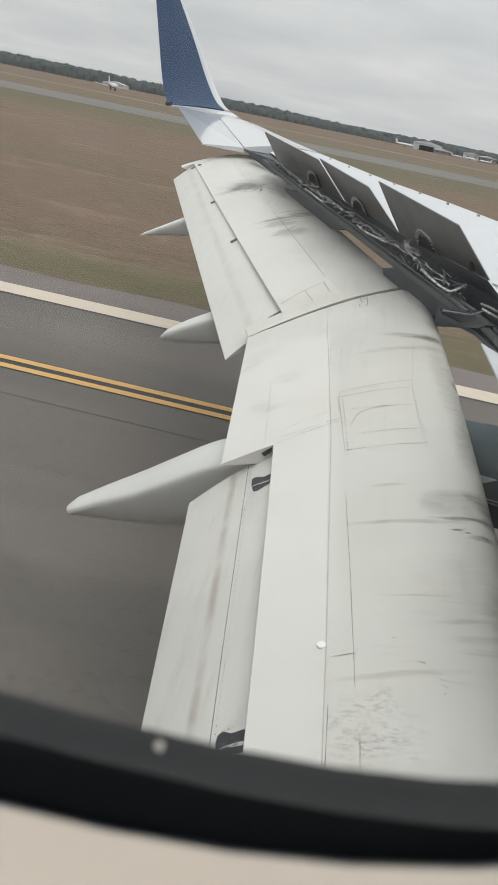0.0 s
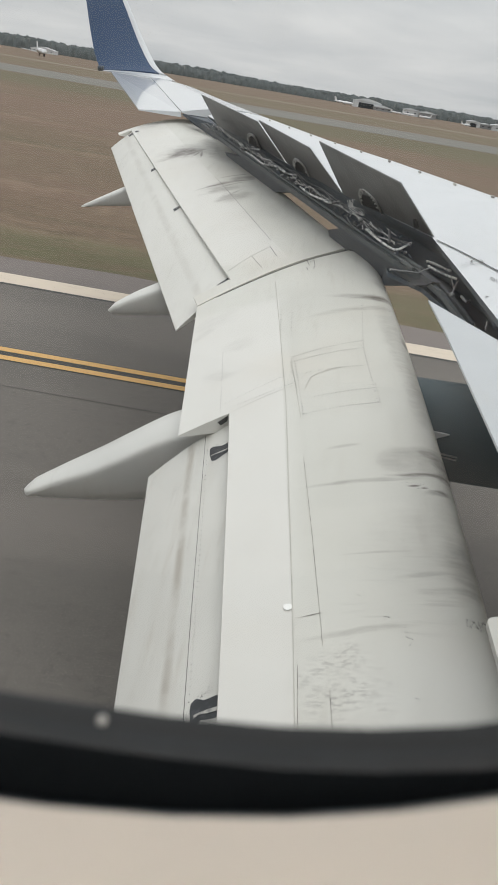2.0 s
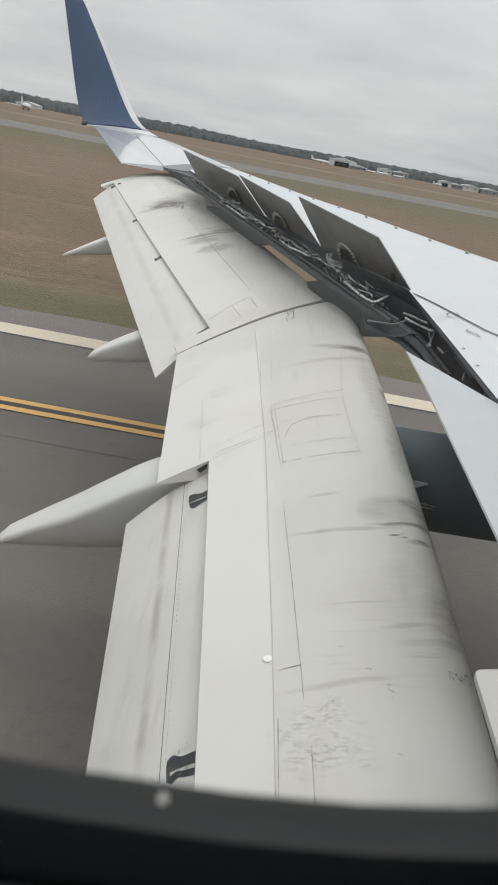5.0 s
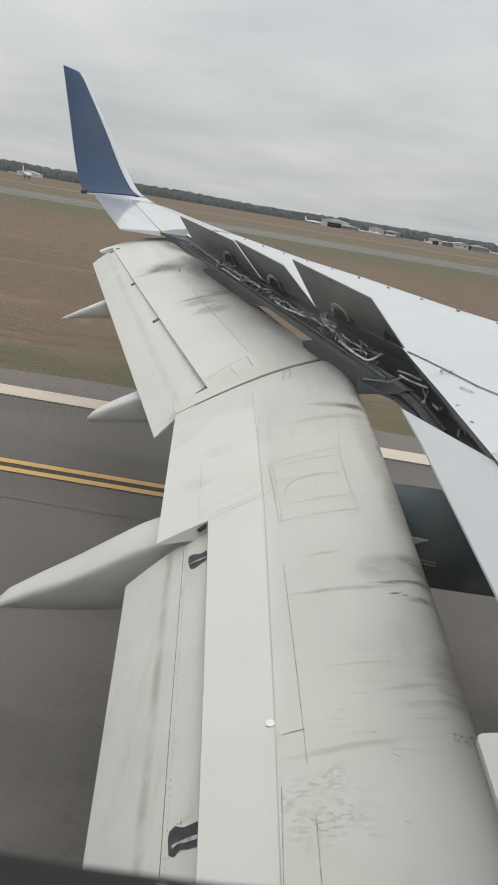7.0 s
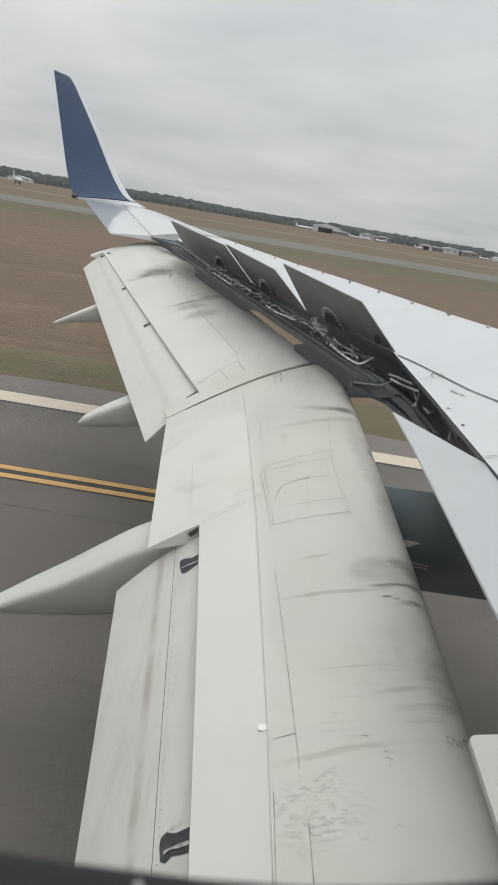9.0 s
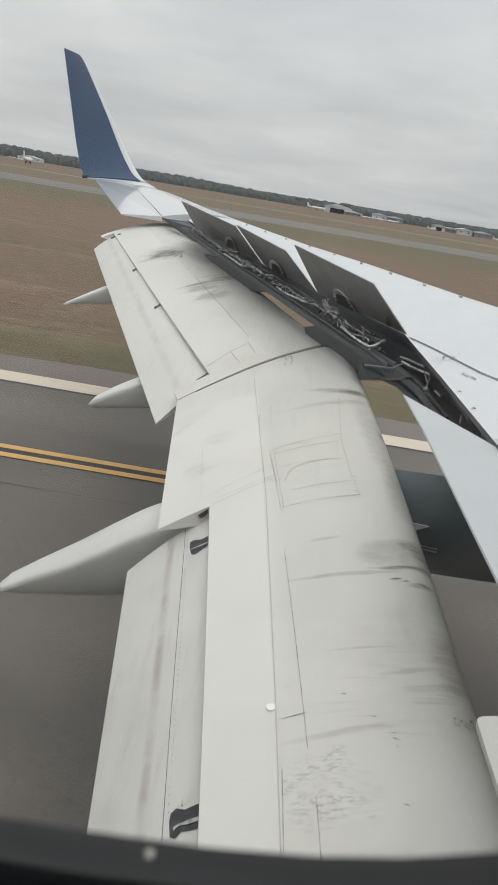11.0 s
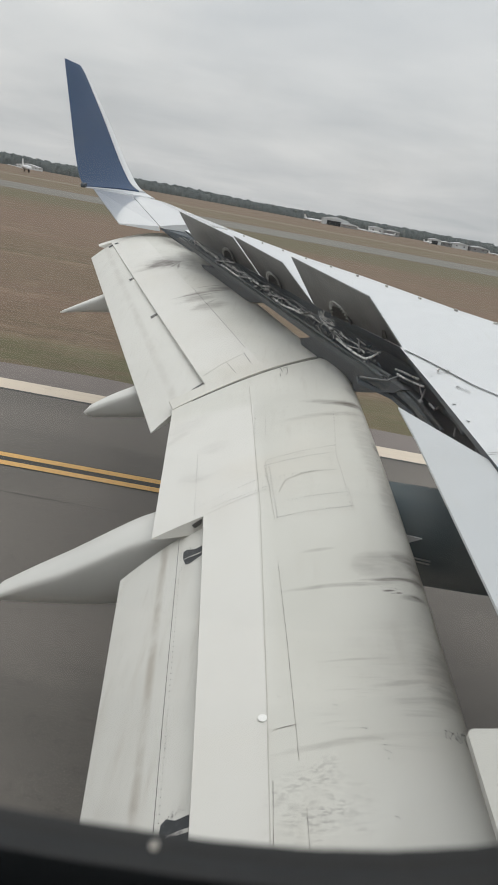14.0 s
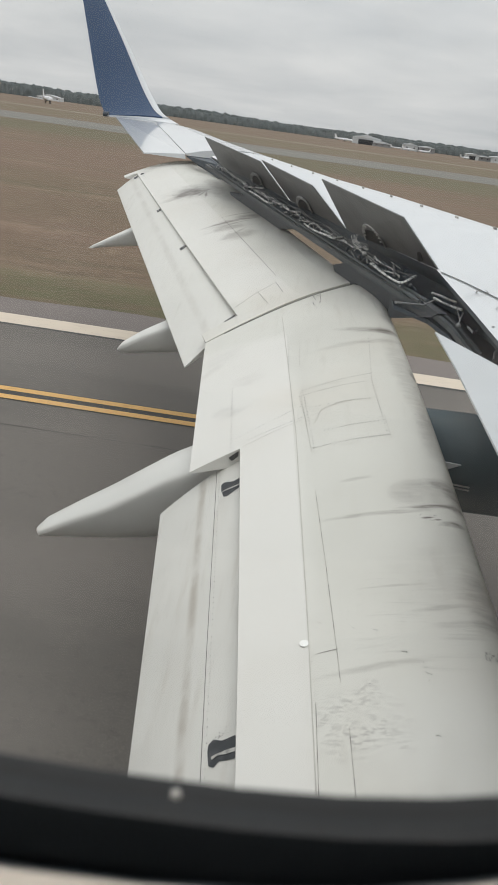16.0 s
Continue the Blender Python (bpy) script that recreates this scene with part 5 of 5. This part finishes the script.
SAND.mix(SAND.ramp(SAND.noise(0.08, 5, 0.6, (0.2, 1, 1)), 0.4, 0.65, 0, 0.8), (0.17, 0.135, 0.095))
JOINT = Mat("weathered_joint_tar", (0.085, 0.08, 0.072), 0.8).m
CONCRETE = Mat("pale_taxiway", (0.175, 0.17, 0.15), 0.9)
CONCRETE.mix(CONCRETE.ramp(CONCRETE.noise(0.1, 5, 0.6, (0.2, 1, 1)), 0.4, 0.7, 0, 0.6), (0.135, 0.132, 0.115))


def flat(name, x0, x1, y0, y1, z, mat, nx=1, wave=0.0):
    bm = bmesh.new()
    xs = [x0 + (x1 - x0) * k / nx for k in range(nx + 1)]
    a = [bm.verts.new((x, y0, z)) for x in xs]
    b = [bm.verts.new((x, y1 + (noise.noise((x * 0.45, 3.1, 0)) * wave if wave else 0), z)) for x in xs]
    for i in range(nx):
        bm.faces.new((a[i], a[i + 1], b[i + 1], b[i]))
    return part(name, bm, mat)


tagged(flat("ground", -2600, 2600, -1200, 4000, -0.05, GRASS.m), "dry brown and olive winter grass airfield", "grass field", kind="structure")
tagged(flat("road_runway", -400, 400, -40, 13.4, 0.0, TAR.m), "grey worn asphalt runway", "runway", kind="structure")
tagged(flat("pavement_shoulder", -60, 60, 13.4, GRASS_EDGE, -0.004, SHOULDER.m, 600, 0.16), "paler asphalt runway shoulder meeting the grass", "pavement", kind="structure")
tagged(flat("runway_edge_line", -60, 60, 12.84, 13.46, 0.004, WHITE.m), "worn white runway edge stripe", "line marking", kind="structure")
tagged(flat("runway_line_border", -60, 60, 12.74, 12.838, 0.003, LINE), "dark border strip beside the white stripe", "line marking", kind="structure")
tagged(flat("paving_joint", -60, 60, 8.43, 8.452, 0.003, JOINT), "tarred joint between two asphalt lanes", "joint", kind="structure")
tagged(flat("taxiway_line_border", -60, 60, 9.25, 9.76, 0.003, LINE), "dark painted border under the yellow stripes", "line marking", kind="structure")
for y in (9.28, 9.58):
    tagged(flat("taxiway_edge_line", -60, 60, y, y + 0.15, 0.008, YELLOW.m), "double yellow taxiway edge stripe", "line marking", kind="structure")
tagged(flat("road_perimeter", -2600, 2600, 262, 282, -0.03, SAND.m), "pale sandy perimeter road", "road", kind="structure")
tagged(flat("road_taxiway", -2600, 2600, 124, 164, -0.03, CONCRETE.m), "pale grey far taxiway", "taxiway", kind="structure")

# ---- far side of the airfield ----
# Crowns paled towards blue-grey: distance haze is painted into these tones
TREE = Mat("hazed_pine_woods", (0.105, 0.120, 0.120), 0.95)
TREE.mix(TREE.ramp(TREE.noise(0.08, 4), 0.4, 0.7, 0, 0.7), (0.11, 0.125, 0.128))
TREE.mix(TREE.ramp(TREE.noise(0.6, 4), 0.5, 0.75, 0, 0.5), (0.065, 0.08, 0.082))
rng = random.Random(21)


def woods(y0, tall, step, seed):
    """A belt of far crowns: one uneven sheet leaning back, ragged along its top, with a body behind it."""
    gen = np.random.default_rng(seed)
    n = int(1240 / step)
    xs = np.linspace(-640, 600, n)
    crown = np.array([1.0 + 0.16 * noise.noise((x * 0.012, seed, 0)) + 0.14 * noise.noise((x * 0.16, seed, 4)) + 0.08 * noise.noise((x * 0.6, seed, 9)) for x in xs])
    crown = (crown + np.where((xs > 60) & (xs < 260), 0.16, 0.0) + gen.uniform(-0.05, 0.05, n)) * tall * np.interp(xs, [-400, -250, -100, 0, 330], [1.6, 1.5, 1.25, 1.15, 1.1])
    levels = (0.0, 0.35, 0.6, 0.8, 0.92, 1.0)
    verts = []
    for f in levels:
        deep = y0 + 5 * f ** 2 + gen.uniform(-0.5, 0.5, n) + np.array([2.0 * noise.noise((x * 0.25, f * 2.5, seed)) for x in xs])
        verts += list(zip(xs.tolist(), deep.tolist(), (crown * f + (gen.uniform(-0.25, 0.25, n) if 0 < f < 1 else 0)).tolist()))
    verts += [(x, y0 + 22, 0.0) for x in xs.tolist()]
    rows = len(levels) + 1
    faces = [(r * n + k, r * n + k + 1, (r + 1) * n + k + 1, (r + 1) * n + k) for r in range(rows - 1) for k in range(n - 1)]
    me = bpy.data.meshes.new("treeline")
    me.from_pydata(verts, [], faces)
    me.materials.append(TREE.m)
    for face in me.polygons:
        face.use_smooth = True
    return tagged(new("treeline", me), "long line of far pine woods with haze in its colour", "woods", kind="stuff")


woods(930, 7.4, 0.9, 1)
woods(965, 8.6, 1.1, 5)

METAL = Mat("pale_metal_cladding", (0.55, 0.57, 0.58), 0.6)
METAL.mix(METAL.ramp(METAL.noise(0.5, 4, 0.6, (1, 1, 0.2)), 0.45, 0.7, 0, 0.4), (0.42, 0.44, 0.45))
GREYWALL = Mat("grey_building_wall", (0.24, 0.245, 0.25), 0.8)
GREYWALL.mix(GREYWALL.ramp(GREYWALL.noise(0.4, 4), 0.4, 0.7, 0, 0.4), (0.30, 0.30, 0.29))
GLAZE = Mat("dark_glazing", (0.03, 0.035, 0.04), 0.15).m
JET = Mat("parked_jet_white", (0.75, 0.76, 0.77), 0.35)
JET.mix(JET.ramp(JET.noise(0.8, 4), 0.5, 0.75, 0, 0.25), (0.6, 0.62, 0.64))


def hangar(x, y, w, d, h, wall, label, door=True, roof=0.18):
    """A far building: walls, a shallow pitched roof, a dark door and windows."""
    ob = new("hangar_building")
    ob.location = (x, y, -0.05)
    tagged(ob, label, "building")
    bm = bmesh.new()
    box(bm, (-w / 2, 0, 0), (w / 2, d, h))
    part("wall", bm, wall, ob)
    rings = [[(-w / 2 - 0.4, yy, h), (0, yy, h + w * roof * 0.5), (w / 2 + 0.4, yy, h), (w / 2 + 0.4, yy, h - 0.25), (-w / 2 - 0.4, yy, h - 0.25)] for yy in (-0.5, d + 0.5)]
    part("roof", loft(rings), METAL.m, ob)
    if door:
        bm = bmesh.new()
        box(bm, (-w * 0.32, -0.12, 0), (w * 0.22, 0.05, h * 0.72))
        part("hangar_door", bm, GLAZE, ob, "dark open hangar door")
    else:
        for k in range(max(2, int(w / 5))):
            bm = bmesh.new()
            wx = -w / 2 + w * (k + 0.5) / max(2, int(w / 5))
            box(bm, (wx - 0.7, -0.1, h * 0.45), (wx + 0.7, 0.05, h * 0.62))
            part("window", bm, GLAZE, ob)
    return ob


for x, y, w, d, h, wall, label, door in (
        (43, 700, 24, 25, 7.0, METAL.m, "white metal hangar with a dark open door", True),
        (56, 690, 16, 12, 3.6, GREYWALL.m, "low grey annex beside a hangar", False),
        (83, 715, 13, 14, 6.0, METAL.m, "pale metal hangar on the far apron", False),
        (97, 710, 14, 14, 5.4, GREYWALL.m, "grey airfield building with windows", False),
        (128, 660, 10, 10, 5.0, METAL.m, "pale roofed open hangar", True),
        (139, 665, 9, 10, 4.2, GREYWALL.m, "grey building on the far apron", False),
        (150, 660, 13, 12, 5.2, METAL.m, "pale metal hangar with windows", False),
        (165, 655, 14, 12, 4.8, GREYWALL.m, "grey airfield building with windows", False),
        (196, 640, 26, 14, 3.8, METAL.m, "long low white airfield building", False),
        (-262, 760, 22, 12, 4.0, METAL.m, "low pale airfield building by the woods", False)):
    hangar(x, y, w, d, h * 0.8, wall, label, door)


def jet(x, y, turn, size, label, tail=0.31):
    """A small parked aircraft."""
    ob = new("parked_aircraft")
    ob.matrix_basis = pose(x, y, -0.05, 0, 0, turn)
    tagged(ob, label, "airplane", group="parked aircraft")
    L = size
    rings = []
    for s, r in ((0.0, 0.01), (0.04, 0.035), (0.12, 0.055), (0.3, 0.06), (0.65, 0.058), (0.85, 0.035), (1.0, 0.008)):
        rings.append([(L * (0.5 - s), L * r * math.cos(2 * math.pi * a / 12), L * (0.115 + (0.03 * max(0, s - 0.6))) + L * r * math.sin(2 * math.pi * a / 12)) for a in range(12)])
    part("fuselage", loft(rings), JET.m, ob, "", 60)
    for sgn in (1, -1):
        bm = bmesh.new()
        slab(bm, [(L * 0.08, 0, L * 0.09), (-L * 0.10, 0, L * 0.09), (-L * 0.17, sgn * L * 0.45, L * 0.12), (-L * 0.11, sgn * L * 0.45, L * 0.12)], L * 0.012, (0, 0, 1))
        part("wing", bm, JET.m, ob)
        bm = bmesh.new()
        slab(bm, [(-L * 0.40, 0, L * tail), (-L * 0.48, 0, L * tail), (-L * 0.50, sgn * L * 0.16, L * tail + L * 0.005), (-L * 0.46, sgn * L * 0.16, L * tail + L * 0.005)], L * 0.008, (0, 0, 1))
        part("tailplane", bm, JET.m, ob)
        bm = bmesh.new()
        tube(bm, [(L * 0.06, sgn * L * 0.06, 0.0), (L * 0.04, sgn * L * 0.05, L * 0.08)], L * 0.012, 6)
        part("gear", bm, GLAZE, ob)
    bm = bmesh.new()
    slab(bm, [(-L * 0.32, 0.1, L * 0.14), (-L * 0.46, 0.1, L * 0.16), (-L * 0.50, 0.1, L * 0.32), (-L * 0.42, 0.1, L * 0.32)], L * 0.012, (0, 1, 0))
    part("fin", bm, JET.m, ob)
    bm = bmesh.new()
    tube(bm, [(L * 0.38, 0, 0.0), (L * 0.38, 0, L * 0.08)], L * 0.01, 6)
    part("nose_gear", bm, GLAZE, ob)
    return ob


for x, y, turn, size in ((22, 690, 8, 17), (66, 675, -10, 10), (77, 680, 5, 11), (91, 682, 170, 11), (118, 640, 20, 9), (182, 620, -15, 13), (171, 630, 10, 10)):
    jet(x, y, turn, size, "small white business jet parked on the far apron")
jet(-149, 430, 96, 21, "white airliner with a tall tail standing on the taxiway", 0.15)

# approach light stand in the grass
stand = new("marker_light")
stand.location = (28.5, 76, -0.05)
tagged(stand, "small dark instrument stand with a red lamp in the grass", "marker light")
for dx in (-0.35, 0.35):
    bm = bmesh.new()
    tube(bm, [(dx, 0, 0), (dx, 0, 1.3)], 0.06, 6)
    part("post", bm, DARK, stand)
    bm = bmesh.new()
    box(bm, (dx - 0.2, -0.2, 1.2), (dx + 0.2, 0.2, 1.7))
    part("lamp_box", bm, GREYWALL.m, stand)

# small runway edge lamp on the shoulder
for x in (-7.4,):
    lampo = new("runway_edge_light")
    lampo.location = (x, 14.6, 0)
    tagged(lampo, "small runway edge light with yellow base and white dome", "runway light")
    bm = bmesh.new()
    bmesh.ops.create_cone(bm, cap_ends=True, segments=14, radius1=0.16, radius2=0.10, depth=0.06, matrix=Matrix.Translation((0, 0, 0.03)))
    part("base", bm, YELLOW.m, lampo)
    bm = bmesh.new()
    tube(bm, [(0, 0, 0.05), (0, 0, 0.28)], 0.03, 8)
    part("stem", bm, YELLOW.m, lampo)
    bm = bmesh.new()
    bmesh.ops.create_uvsphere(bm, u_segments=12, v_segments=8, radius=0.07, matrix=Matrix.Translation((0, 0, 0.33)))
    part("dome", bm, JET.m, lampo, "white glass dome", 60)
